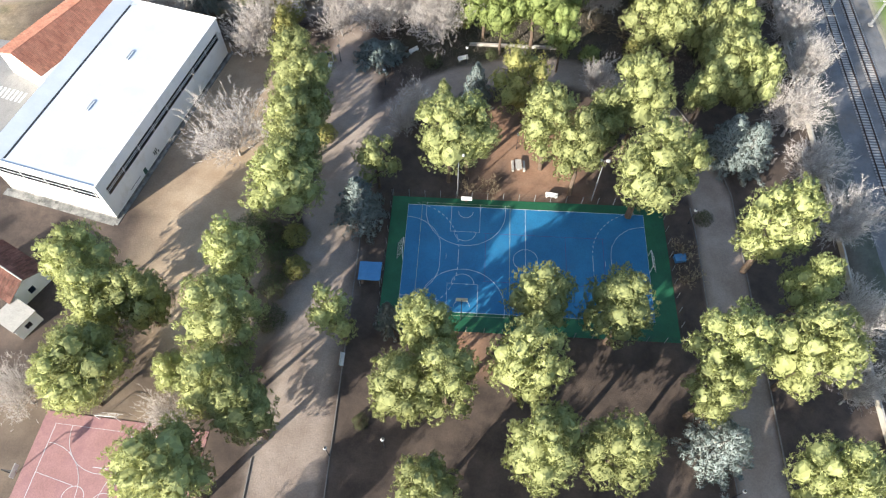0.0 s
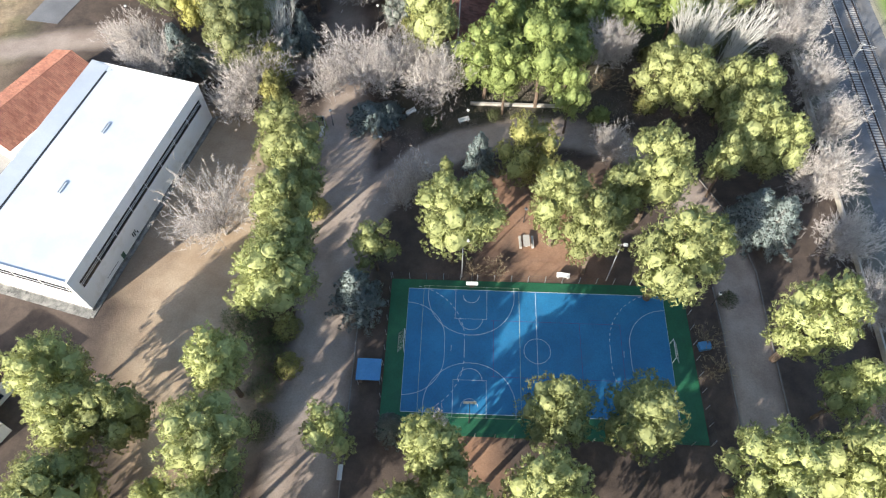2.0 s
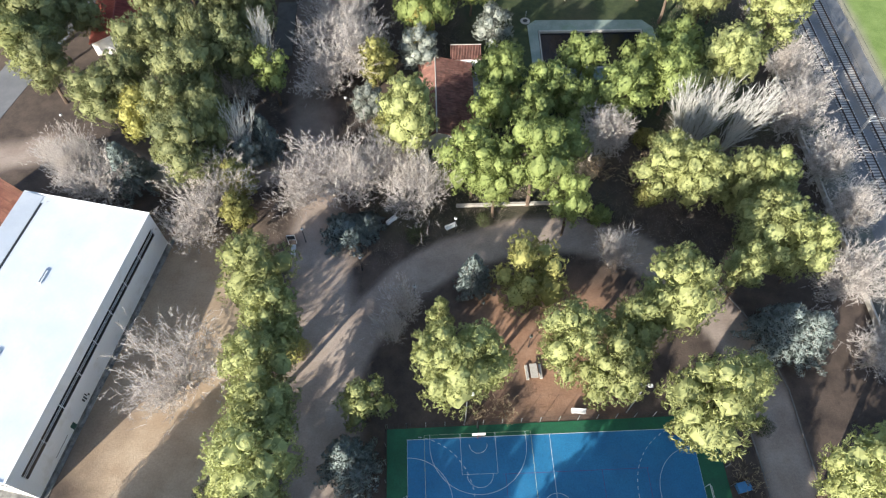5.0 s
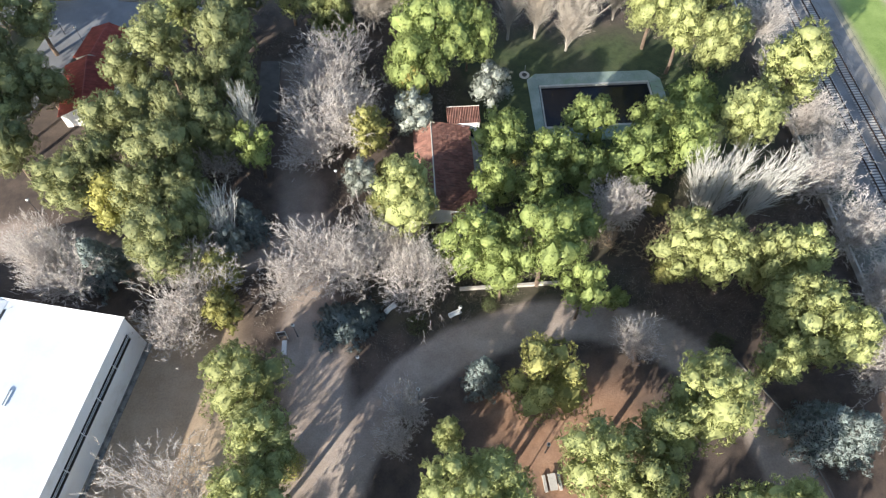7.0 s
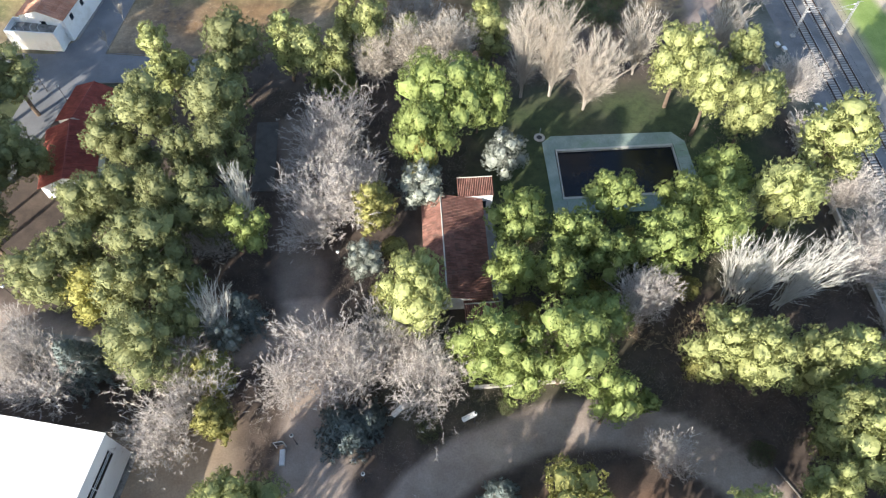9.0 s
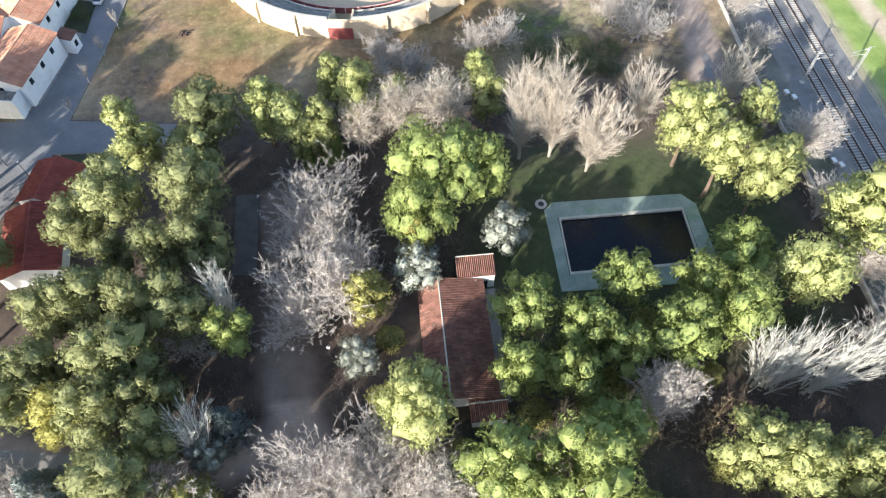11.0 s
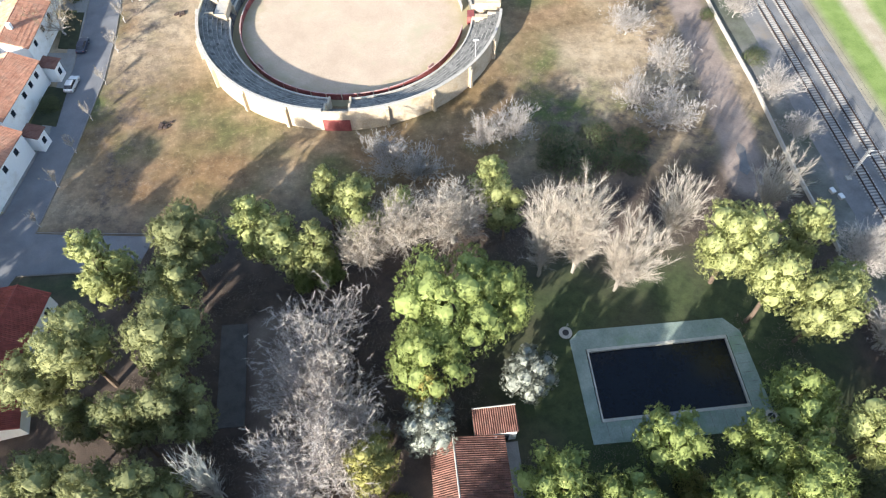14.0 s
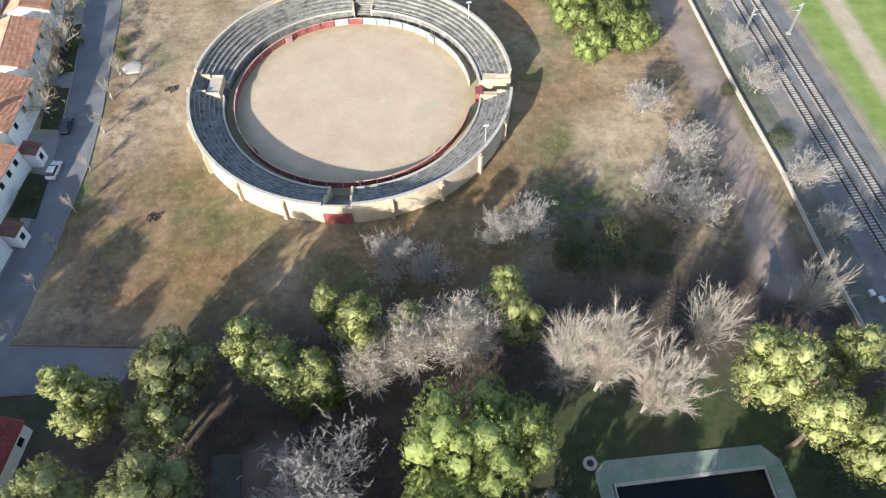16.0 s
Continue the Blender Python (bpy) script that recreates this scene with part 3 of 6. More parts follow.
def conifer(name, where, seed, R, height, leaf, label, category, group, lobes=33, low=-0.9, depth=0.34, fine=10, size=0.24, lobe_r=0.32, bark=None, spike=0.75, cone=0.25, level=2, bump=0.42):
    """A tree whose crown is built of plump lobes, each a mass of needles covered with small tufts."""
    rng = np.random.default_rng(seed)
    t = thing(name, where, label, category, group)
    lean = rng.normal(size=2) * 0.5
    rz = depth * height
    zc = height - rz
    tt, top = trunk_tris(rng, zc + 0.3 * rz, 0.022 * height, lean)
    k = max(7, int(lobes * 0.5))
    d = sphere_points(rng, k, low)
    lr = R * lobe_r * rng.uniform(0.9, 1.5, k)
    lr = lr * np.where(d[:, 2] > 0, 1.0 - 0.8 * cone * d[:, 2], 1.0)
    reach = rng.uniform(0.82, 1.12, k) - lr / R * 0.85
    # the crown narrows to a blunt top and is widest below its middle
    taper = np.where(d[:, 2] > 0, 1.0 - cone * d[:, 2], 1.0)
    c = np.stack([d[:, 0] * R * reach * taper + lean[0], d[:, 1] * R * reach * taper + lean[1], zc + d[:, 2] * rz * np.minimum(reach + 0.2, 0.92)], 1)
    core = np.array([[lean[0], lean[1], zc - 0.25 * rz], [lean[0], lean[1], zc + 0.2 * rz]]) + 0.1 * R * rng.normal(size=(2, 3))
    tt = np.concatenate([tt, limbs_to(rng, np.array([lean[0] * 0.6, lean[1] * 0.6, zc - 0.45 * rz]), c, 0.06, 0.02, 0.05)])
    part("trunk", tri_mesh("trunk", tt), bark or BARK, t)
    middle, span = np.array([lean[0], lean[1], zc - 0.25 * rz]), np.array([R, R, rz])
    every, radii = np.concatenate([c, core]), np.concatenate([lr, [0.42 * R, 0.36 * R]])
    stretch = np.concatenate([rng.uniform(1.0, 1.35, k), [1.3, 1.2]])
    dirs = np.concatenate([d, np.zeros((2, 3))])
    mass, mass_n, cen, out, rad = (np.concatenate(x) for x in zip(*[lobe_tris(rng, i, every, radii, stretch, dirs, middle, span, level, bump) for i in range(len(every))]))
    whole = unit((cen - middle) / span)
    leaves, soft_n = leaf_tris(rng, cen, out, rad, fine, size, spike=spike, crown=whole)
    part("crown", tri_mesh("crown", np.concatenate([leaves, mass]), np.concatenate([soft_n, mass_n])), leaf, t)
    return t


def cedar(name, where, seed, R, height, leaf, label, category, group):
    """A conical tree with tiers of drooping, frosted branches."""
    rng = np.random.default_rng(seed)
    t = thing(name, where, label, category, group)
    tt, top = trunk_tris(rng, height * 0.97, 0.02 * height, (0, 0))
    ends, cen, out, rad = [], [], [], []
    n = 115
    for i in range(n):
        f = (i + 0.5) / n
        z = height * (0.12 + 0.86 * f)
        a = i * 2.39996 + rng.normal() * 0.3
        reach = R * (1 - f) ** 0.75 * rng.uniform(0.72, 1.12) + 0.25
        e = np.array([math.cos(a) * reach, math.sin(a) * reach, z - 0.12 * reach])
        ends.append((np.array([0, 0, z]), e))
        for s in np.linspace(0.35, 1.0, max(2, int(reach / 0.75))):
            cen.append(np.array([0, 0, z]) * (1 - s) + e * s + rng.normal(size=3) * 0.12)
            out.append(unit(np.array([math.cos(a), math.sin(a), 0.5])))
            rad.append(0.5 * rng.uniform(0.75, 1.2))
    a, b = np.array([e[0] for e in ends]), np.array([e[1] for e in ends])
    part("trunk", tri_mesh("trunk", np.concatenate([tt, tube_tris(a, b, np.full(n, 0.07), np.full(n, 0.02), 4)])), GREY_BARK, t)
    part("crown", tri_mesh("crown", *leaf_tris(rng, np.array(cen), np.array(out), np.array(rad), 44, 0.25, 0.6, 0.8)), leaf, t)
    return t


def bare_tree(name, where, seed, R, height, twig, bark, label, group, spread=1.0, fine=7500, lean=(0, 0), rise=0.25, base=0.16, width=0.037):
    """A leafless tree: trunk, limbs, branches and thousands of twigs that fill an open crown."""
    rng = np.random.default_rng(seed)
    t = thing(name, where, label, "tree", group)
    fork = height * base
    tt, top = trunk_tris(rng, fork, 0.02 * height + 0.05, (lean[0] * 0.15, lean[1] * 0.15))
    starts, dirs = [top], [np.array([lean[0], lean[1], height]) / height]
    segs = []

    def grow(p, d, length, r, level):
        d = unit(d)
        kids = []
        steps = 3 if level < 2 else 2
        for s in range(steps):
            q = p + d * length / steps
            segs.append((p, q, r * (1 - 0.22 * s), r * (1 - 0.22 * (s + 1))))
            kids.append((q, d))
            d = unit(d + 0.14 * rng.normal(size=3) + np.array([0, 0, 0.05]))
            p = q
        return kids

    crown = []
    count = 12
    for i in range(count):
        a = 6.283 * i / count + rng.normal() * 0.3
        tilt = spread * rng.uniform(0.25, 0.95)
        d = np.array([math.cos(a) * math.sin(tilt) + lean[0] / height, math.sin(a) * math.sin(tilt) + lean[1] / height, math.cos(tilt)])
        for p, e in grow(top, d, height * rng.uniform(0.42, 0.58), 0.011 * height, 0):
            for k in range(4):
                e2 = unit(e + 0.55 * rng.normal(size=3) + np.array([0, 0, rise]))
                for p2, e3 in grow(p, e2, height * rng.uniform(0.13, 0.26), 0.0052 * height, 1):
                    crown.append((p2, e3))
    s = np.array([x[0] for x in segs]), np.array([x[1] for x in segs]), np.array([x[2] for x in segs]), np.array([x[3] for x in segs])
    grow_r = max(np.percentile(np.hypot(s[1][:, 0] - lean[0] * 0.7, s[1][:, 1] - lean[1] * 0.7), 96), 0.1)
    fit = np.array([R * 0.9 / grow_r, R * 0.9 / grow_r, 1.0])
    part("trunk", tri_mesh("trunk", np.concatenate([tt, tube_tris(s[0][:] * fit, s[1] * fit, s[2], s[3], 4)])), bark, t)
    ends = np.array([c[0] for c in crown]) * fit
    aim = np.array([c[1] for c in crown])

    def slivers(p, d, length, w):
        side = unit(np.cross(d, rng.normal(size=d.shape))) * w
        return np.stack([p - side, p + side, p + d * length], 1)

    # branchlets along the limbs, then short twigs along the branchlets
    n = max(30, fine // 8)
    pick = rng.integers(0, len(ends), n)
    bp = ends[pick] + rng.normal(size=(n, 3)) * 0.15 * R
    bd = unit(aim[pick] + 0.55 * rng.normal(size=(n, 3)) + np.array([0, 0, rise]))
    bl = rng.uniform(0.6, 1.4, (n, 1)) * (0.10 * height + 0.2)
    tw = [slivers(bp, bd, bl, width * 1.1)]
    for reach, count, w in ((0.5, fine, 0.8), (0.34, fine, 0.7)):
        j = rng.integers(0, n, count)
        p = bp[j] + bd[j] * bl[j] * rng.uniform(0.1, 1.0, (count, 1))
        d = unit(bd[j] + 0.75 * rng.normal(size=(count, 3)) + np.array([0, 0, rise * 0.6]))
        tw.append(slivers(p, d, bl[j] * reach * rng.uniform(0.5, 1.5, (count, 1)), width * w))
    part("crown", tri_mesh("crown", np.concatenate(tw)), twig, t)
    return t


def fan_tree(name, where, seed, R, height, twig, label, group, lean=(0.0, 0.0), mains=16, fine=1600, thick=0.05, open_=0.5, spread_=0.12):
    """A leafless tree of long, straight, upswept branches that fan out from low down."""
    rng = np.random.default_rng(seed)
    t = thing(name, where, label, "tree", group)
    a0, b0, r0, r1 = [np.zeros(3)], [np.array([0.03 * lean[0], 0.03 * lean[1], height * 0.12])], [0.014 * height], [0.012 * height]
    tips = []
    for i in range(mains):
        ang = i * 2.39996
        f = math.sqrt((i + 0.5) / mains)
        end = np.array([math.cos(ang) * R * f * rng.uniform(0.8, 1.1) + lean[0], math.sin(ang) * R * f * rng.uniform(0.8, 1.1) + lean[1], height * (1.0 - 0.22 * f * f) * rng.uniform(0.86, 1.04)])
        start = np.array([rng.normal() * spread_, rng.normal() * spread_, height * rng.uniform(0.02, 0.16)])
        mid = start * 0.6 + end * 0.4 + np.array([0, 0, -0.3]) + rng.normal(size=3) * 0.15
        for p, q, u, v in ((start, mid, 2.2, 1.5), (mid, end, 1.5, 0.4)):
            a0.append(p), b0.append(q), r0.append(thick * u), r1.append(thick * v)
        for k in range(22):
            s = rng.uniform(0.12, 0.95)
            base_ = start * (1 - s) ** 2 + 2 * mid * s * (1 - s) + end * s * s
            dirn = unit(unit(end - start) + open_ * rng.normal(size=3) * np.array([1, 1, 0.4]))
            ln = height * rng.uniform(0.10, 0.24) * (1.1 - 0.5 * s)
            a0.append(base_), b0.append(base_ + dirn * ln), r0.append(thick * 0.55), r1.append(thick * 0.2)
            tips.append((base_, dirn, ln))
    part("trunk", tri_mesh("trunk", tube_tris(np.array(a0), np.array(b0), np.array(r0), np.array(r1), 4)), twig, t)
    pick = rng.integers(0, len(tips), fine)
    p = np.array([tips[i][0] + tips[i][1] * tips[i][2] * rng.uniform(0.2, 1.0) for i in pick])
    d = unit(np.array([tips[i][1] for i in pick]) + open_ * 0.8 * rng.normal(size=(fine, 3)))
    ln = rng.uniform(0.5, 1.3, (fine, 1)) * 0.085 * height
    side = unit(np.cross(d, rng.normal(size=(fine, 3)))) * thick * 0.6
    part("crown", tri_mesh("crown", np.stack([p - side, p + side, p + d * ln], 1)), twig, t)
    return t


def bush(name, where, seed, R, height, leaf, label, category="shrub", group="", tufts=46, size=0.17):
    rng = np.random.default_rng(seed)
    t = thing(name, where, label, category, group)
    d = sphere_points(rng, tufts, 0.0)
    c = d * np.array([R, R, height]) * rng.uniform(0.5, 0.88, (tufts, 1))
    base = np.array([0, 0, 0.0])
    part("trunk", tri_mesh("trunk", limbs_to(rng, base, c[::3], 0.05, 0.015)), BARK, t)
    part("crown", tri_mesh("crown", *leaf_tris(rng, c, d, np.full(tufts, 0.32 * R), 44, size)), leaf, t)
    return t


SEEDS = np.random.default_rng(77)


def plant(rows, makers, rise=(0.9, 1.12), dy=0.0, tall=None):
    """Plants trees at (x, y, crown radius): the first of each kind is built there, the next are turned and scaled copies.
    With tall, the kinds' own height, each row ends in the tree's height."""
    made = {}
    for i, (x, y, r, *h) in enumerate(rows):
        y += dy
        k = i % len(makers)
        if k not in made:
            made[k] = (makers[k](pose(x, y, 0, 0, 0, 0), r), r)
        else:
            proto, r0 = made[k]
            s = r / r0
            up = h[0] / tall if tall else s ** 0.5 * SEEDS.uniform(*rise)
            copy_thing(proto, pose(x, y, 0, 0, 0, SEEDS.uniform(0, 360)) @ Matrix.Diagonal((s, s, up, 1)))


def pine_kind(seed, height, leaf=PINE, label="tall Aleppo pine with a lumpy olive-green crown", group="pines of the park", **kw):
    return lambda m, r: conifer("pine_tree", m, seed, r, height, leaf, label, "tree", group, **kw)


WEST_PINES = [pine_kind(s, h, DUSKY_PINE, "tall pine with a dusky olive crown", "dusky pines of the west side", lobes=k) for s, h, k in ((24, 20.0, 33), (25, 20.0, 28), (26, 20.0, 36))]
CONE = dict(cone=0.5, depth=0.37, lobes=36, low=-0.75)
PINES = [pine_kind(16, 20.5, **CONE), pine_kind(17, 19.5, cone=0.42, depth=0.38, lobes=33, lobe_r=0.34, low=-0.75), pine_kind(18, 21.0, lobe_r=0.30, **CONE), pine_kind(19, 19.0, **CONE)]
plant([(-14.6, -18.4, 4.4), (-18.0, -26.4, 4.6), (-11.7, -24.5, 4.8), (1.1, -13.3, 4.7), (-1.6, -23.1, 5.2), (12.1, -13.5, 5.1), (24.7, -19.2, 5.6), (36.2, -19.4, 5.7), (0.6, -33.8, 5.2),
       (10.5, -32.5, 4.7), (-13.9, -38.5, 4.2), (35.4, -35.6, 4.9), (35.1, 0.3, 5.5), (38.8, -8.4, 3.6), (22.7, -24.3, 4.0)], PINES, dy=-0.3)
plant([(-43.3, -8.2, 4.3), (-42.2, -17.8, 6.1), (-41.8, -27.3, 5.2), (-36.7, -30.7, 4.3), (-43.6, -39.3, 6.0), (-38.8, 17.8, 5.2), (-37.9, 5.3, 6.2),
       (-37.8, 24.9, 4.6), (-37.1, 10.8, 4.6)], PINES[::-1], dy=-0.3)
plant([(-41.6, 33.0, 5.8)], [pine_kind(59, 15.0, cone=0.4, depth=0.42)])
plant([(-14.4, 24.2, 2.3)], [pine_kind(60, 16.0, cone=0.5, depth=0.40, lobes=18)])
plant([(-66.5, -9.8, 5.2, 17.0), (-62.3, -15.2, 4.8, 15.5), (-61.5, -23.0, 5.7, 16.5), (-56.6, -14.5, 4.4, 16.0), (-61.5, -27.5, 4.3, 16.0), (-49.0, -23.3, 3.0, 10.5)], [pine_kind(s_, 16.5, cone=0.35, lobes=k_, depth=0.38) for s_, k_ in ((11, 33), (12, 30), (13, 36))], dy=-0.3, tall=16.5)
# unseen pines south of the view, added to throw shade over the park
plant([(-20.0, -66.0, 5.0), (-8.0, -61.0, 5.2), (4.0, -63.0, 5.0), (14.0, -60.0, 5.4), (24.0, -64.0, 5.2), (34.0, -61.0, 5.0), (-1.0, -72.0, 5.4), (-27.0, -61.0, 5.2), (-14.0, -68.0, 5.0), (-24.0, -75.0, 5.4), (-8.0, -77.0, 5.0), (8.0, -78.0, 5.4), (28.0, -74.0, 5.2), (-34.0, -72.0, 5.0), (38.0, -70.0, 5.0), (18.0, -73.0, 5.2), (-48.0, -64.0, 5.0)], [pine_kind(27, 20.0, lobes=22, fine=6, lobe_r=0.38)])
plant([(-13.4, 15.6, 5.8), (-10.3, 17.4, 4.2), (2.7, 19.3, 4.9), (7.7, 14.1, 4.6), (17.6, 24.5, 5.7), (17.4, 9.9, 5.9), (24.2, 12.2, 3.4), (30.1, 30.1, 3.1), (-18.4, 59.2, 5.3), (11.8, 20.8, 4.4)], PINES, dy=-0.3)
plant([(36.4, 36.6, 6.0, 17.0), (23.4, 49.6, 5.0, 15.5), (28.2, 47.8, 5.0, 15.0), (33.6, 46.2, 4.0, 15.5), (38.6, 45.8, 4.6, 15.5), (34.6, 38.4, 4.4, 16.0), (39.8, 32.6, 4.0, 16.5)], [pine_kind(s_, 16.0, cone=0.4, lobes=k_, depth=0.4) for s_, k_ in ((34, 32), (35, 28), (36, 34))], tall=16.0)
plant([(-49.7, 96.5, 5.6, 19.5), (-60.8, 97.2, 5.2, 18.0), (-55.2, 71.2, 5.9, 20.5), (-66.4, 94.4, 4.2, 15.0), (-46.6, 87.0, 4.4, 19.0), (-53.6, 86.0, 3.6, 18.0), (-48.6, 77.0, 4.4, 19.0), (-61.8, 79.6, 4.6, 19.0),
       (-53.4, 77.6, 3.8, 20.0), (-67.0, 78.5, 4.2, 18.0), (-70.2, 67.4, 5.4, 17.5), (-65.6, 70.6, 4.0, 18.5), (-53.8, 53.6, 5.2, 19.0), (-58.4, 63.4, 4.2, 17.5), (-51.2, 60.6, 3.0, 17.5), (-48.9, 112.6, 5.4, 18.5), (-50.2, 107.4, 4.4, 15.0), (-87.5, 87.0, 5.3, 17.0), (-84.0, 77.5, 4.6, 15.0), (-87.6, 110.6, 5.2, 15.5), (-82.6, 93.6, 4.4, 14.5), (-91.0, 100.0, 5.0, 15.0), (-60.8, 89.0, 3.2, 13.0)], WEST_PINES, dy=-0.3, tall=20.0)
plant([(-63.6, 65.4, 4.0)], [pine_kind(61, 14.5, YELLOW_PINE, "pine with a yellowish crown among darker ones", "yellowish pine", lobes=26, depth=0.4)])
plant([(-39.7, 115.3, 3.9), (-33.7, 112.2, 4.1), (-27.9, 120.6, 3.2), (-22.8, 116.9, 3.9), (-17.7, 118.2, 2.8), (-29.5, 110.2, 3.3), (-2.2, 120.7, 3.2), (-0.4, 114.8, 3.5), (-60.8, 111.0, 4.4)],
      [pine_kind(21, 16.0, depth=0.4, cone=0.45), pine_kind(22, 15.5, lobes=24, lobe_r=0.34, depth=0.42), pine_kind(23, 15.5, depth=0.42, cone=0.5)])
# pines west of x = -100 stand unseen, added to shade the corner terrace
plant([(30.6, 102.2, 5.6), (33.6, 94.8, 4.1), (41.6, 103.4, 3.4), (39.4, 90.6, 4.6), (43.5, 94.2, 3.4), (47.2, 79.7, 5.6), (39.7, 73.0, 5.0), (-88.0, 80.0, 5.5), (-97.0, 103.0, 5.2), (-103.0, 112.0, 6.0), (-99.5, 119.0, 4.0), (-93.0, 89.0, 5.0), (-108.0, 104.0, 6.0), (-112.0, 117.0, 6.0)],
      [pine_kind(31, 18.0), pine_kind(32, 17.0, lobes=24, lobe_r=0.34), pine_kind(33, 16.5, depth=0.34)])

STONE = dict(leaf=STONE_PINE, label="stone pine with a dense rounded bright-green crown", group="stone pines by the pool")
plant([(-1.5, 72.8, 4.8), (5.8, 70.1, 4.6), (13.5, 75.8, 4.5), (19.7, 65.9, 5.4), (28.0, 69.3, 5.5), (32.6, 78.7, 5.0), (-4.0, 64.5, 4.0), (3.0, 63.0, 4.2), (24.0, 74.0, 4.2), (10.5, 64.5, 3.8)],
      [pine_kind(41, 13.5, lobes=24, lobe_r=0.32, low=-0.5, depth=0.34, **STONE), pine_kind(42, 13.0, lobes=20, low=-0.5, depth=0.34, **STONE)])
plant([(-11.6, 97.2, 8.4), (-15.8, 90.5, 5.4), (-5.4, 98.8, 5.6)], [pine_kind(43, 17.0, lobes=34, lobe_r=0.26, low=-0.5, **STONE)])
plant([(-8.4, 51.6, 5.4), (1.2, 49.6, 6.2), (-5.0, 47.5, 4.0), (6.2, 43.2, 3.6), (7.0, 54.5, 4.4)], [pine_kind(45, 17.5, lobes=26, lobe_r=0.30, **STONE), pine_kind(46, 19.0, lobes=26, lobe_r=0.30, **STONE)])
plant([(32.5, 184.5, 5.6), (26.0, 191.0, 5.0), (37.5, 180.0, 4.6), (28.0, 178.5, 4.0), (38.0, 189.5, 4.6), (31.0, 195.0, 5.0), (23.0, 199.0, 4.6)], [pine_kind(44, 8.0, low=-0.7, depth=0.46, lobes=44, lobe_r=0.24, cone=0.4, leaf=STONE_PINE, label="low spreading pine on the dry field", group="low pines on the field")])
conifer("holm_oak", pose(-0.9, 30.8, 0), 51, 6.3, 15.5, OLIVE_OAK, "round holm oak with brownish olive leaves", "tree", "", 20, -0.5, 0.42)
conifer("yellowing_tree", pose(-15.6, 87.0, 0), 52, 3.0, 11.5, YELLOWING, "slender tree with yellow autumn leaves", "tree", "", 12, -0.6, 0.42)
conifer("small_pine", pose(-25.3, 13.2, 0), 53, 3.6, 13.5, PINE, "young pine with a light crown beside the path", "tree", "", 13, -0.6, 0.42)
conifer("young_pine", pose(-27.7, -15.6, 0), 54, 4.0, 14.5, PINE, "compact pine beside the dirt path", "tree", "", 14, -0.5, 0.4)
conifer("young_pine", pose(-43.2, 75.0, 0), 55, 3.4, 16.0, STONE_PINE, "yellow-green conifer among bare trees", "tree", "", 12, -0.6, 0.42)
conifer("young_pine", pose(12.5, 44.2, 0), 56, 2.0, 5.5, STONE_PINE, "small round bright-green tree by the path", "tree", "", 9, -0.6, 0.42)
plant([(-51.6, 66.4, 3.2), (-57.0, 57.6, 3.4)],
      [pine_kind(58, 14.0, DUSKY_PINE, "half-grown pine at the edge of the west wood", "half-grown pines", lobes=24, depth=0.42)])
plant([(-22.0, 62.0, 3.0), (-24.5, 79.0, 3.4), (-47.5, 52.5, 3.0), (-46.5, 46.0, 2.6), (15.5, 68.0, 2.6)],
      [pine_kind(57, 10.0, OLIVE_OAK, "thin evergreen with olive-brown leaves", "thin evergreens under the tall trees", low=-0.7, depth=0.45)])

plant([(-27.4, 5.6, 4.3), (34.3, 22.2, 4.4), (37.9, 21.1, 4.3), (25.1, -30.2, 4.6), (-9.3, 33.2, 2.9), (-66.0, 55.8, 3.9), (-20.9, -13.4, 2.2), (-43.7, 62.0, 2.9)],
      [lambda m, r: cedar("blue_cedar", m, 61, r, 12.0, CEDAR, "blue cedar with frosted grey-blue tiers of branches", "tree", "blue cedars")])
plant([(-29.2, 44.5, 4.4), (-26.0, 46.0, 3.0)], [lambda m, r: cedar("weeping_cedar", m, 62, r, 4.2, CEDAR, "low weeping blue cedar with dark needles", "tree", "low cedars")])
plant([(-2.2, 87.4, 3.9), (-15.2, 83.2, 4.0), (-25.0, 70.1, 3.1), (-45.5, 58.5, 2.6)],
      [lambda m, r: conifer("silver_tree", m, 63, r, 10.0, SILVER, "egg-shaped tree with silvery grey feathery leaves", "tree", "silver-leaved trees", 26, -0.8, 0.44, 12, 0.2, 0.3, GREY_BARK, 0.9)])

GREY = "leafless grey-brown tree with a dense mesh of twigs"
BARE = [lambda m, r, s=s, h=h: bare_tree("bare_tree", m, s, r, h, TWIG, GREY_BARK, GREY, "bare trees of the park") for s, h in ((71, 13.0), (72, 12.0), (73, 14.0))]
plant([(-51.2, 19.1, 7.6), (-30.4, 97.5, 7.4), (-29.7, 80.5, 8.0), (-32.0, 53.1, 7.0), (-23.3, 55.8, 6.4), (-16.5, 49.8, 6.4), (-51.1, 49.7, 7.0), (-50.1, 75.4, 4.4), (-75.5, 56.6, 4.4), (-20.2, 29.5, 3.2),
       (-71.3, -28.1, 4.0), (-49.9, -30.0, 4.0), (-70.5, 53.5, 6.0), (-30.5, 89.0, 6.6), (-21.5, 25.0, 2.8), (-77.5, 60.0, 5.0), (-54.0, 44.0, 4.6), (-27.5, 51.5, 6.0), (-20.0, 53.5, 6.0), (-37.0, 51.0, 4.6), (-33.5, 93.0, 5.4), (-27.5, 85.0, 5.6), (-34.5, 77.0, 5.4)], BARE)
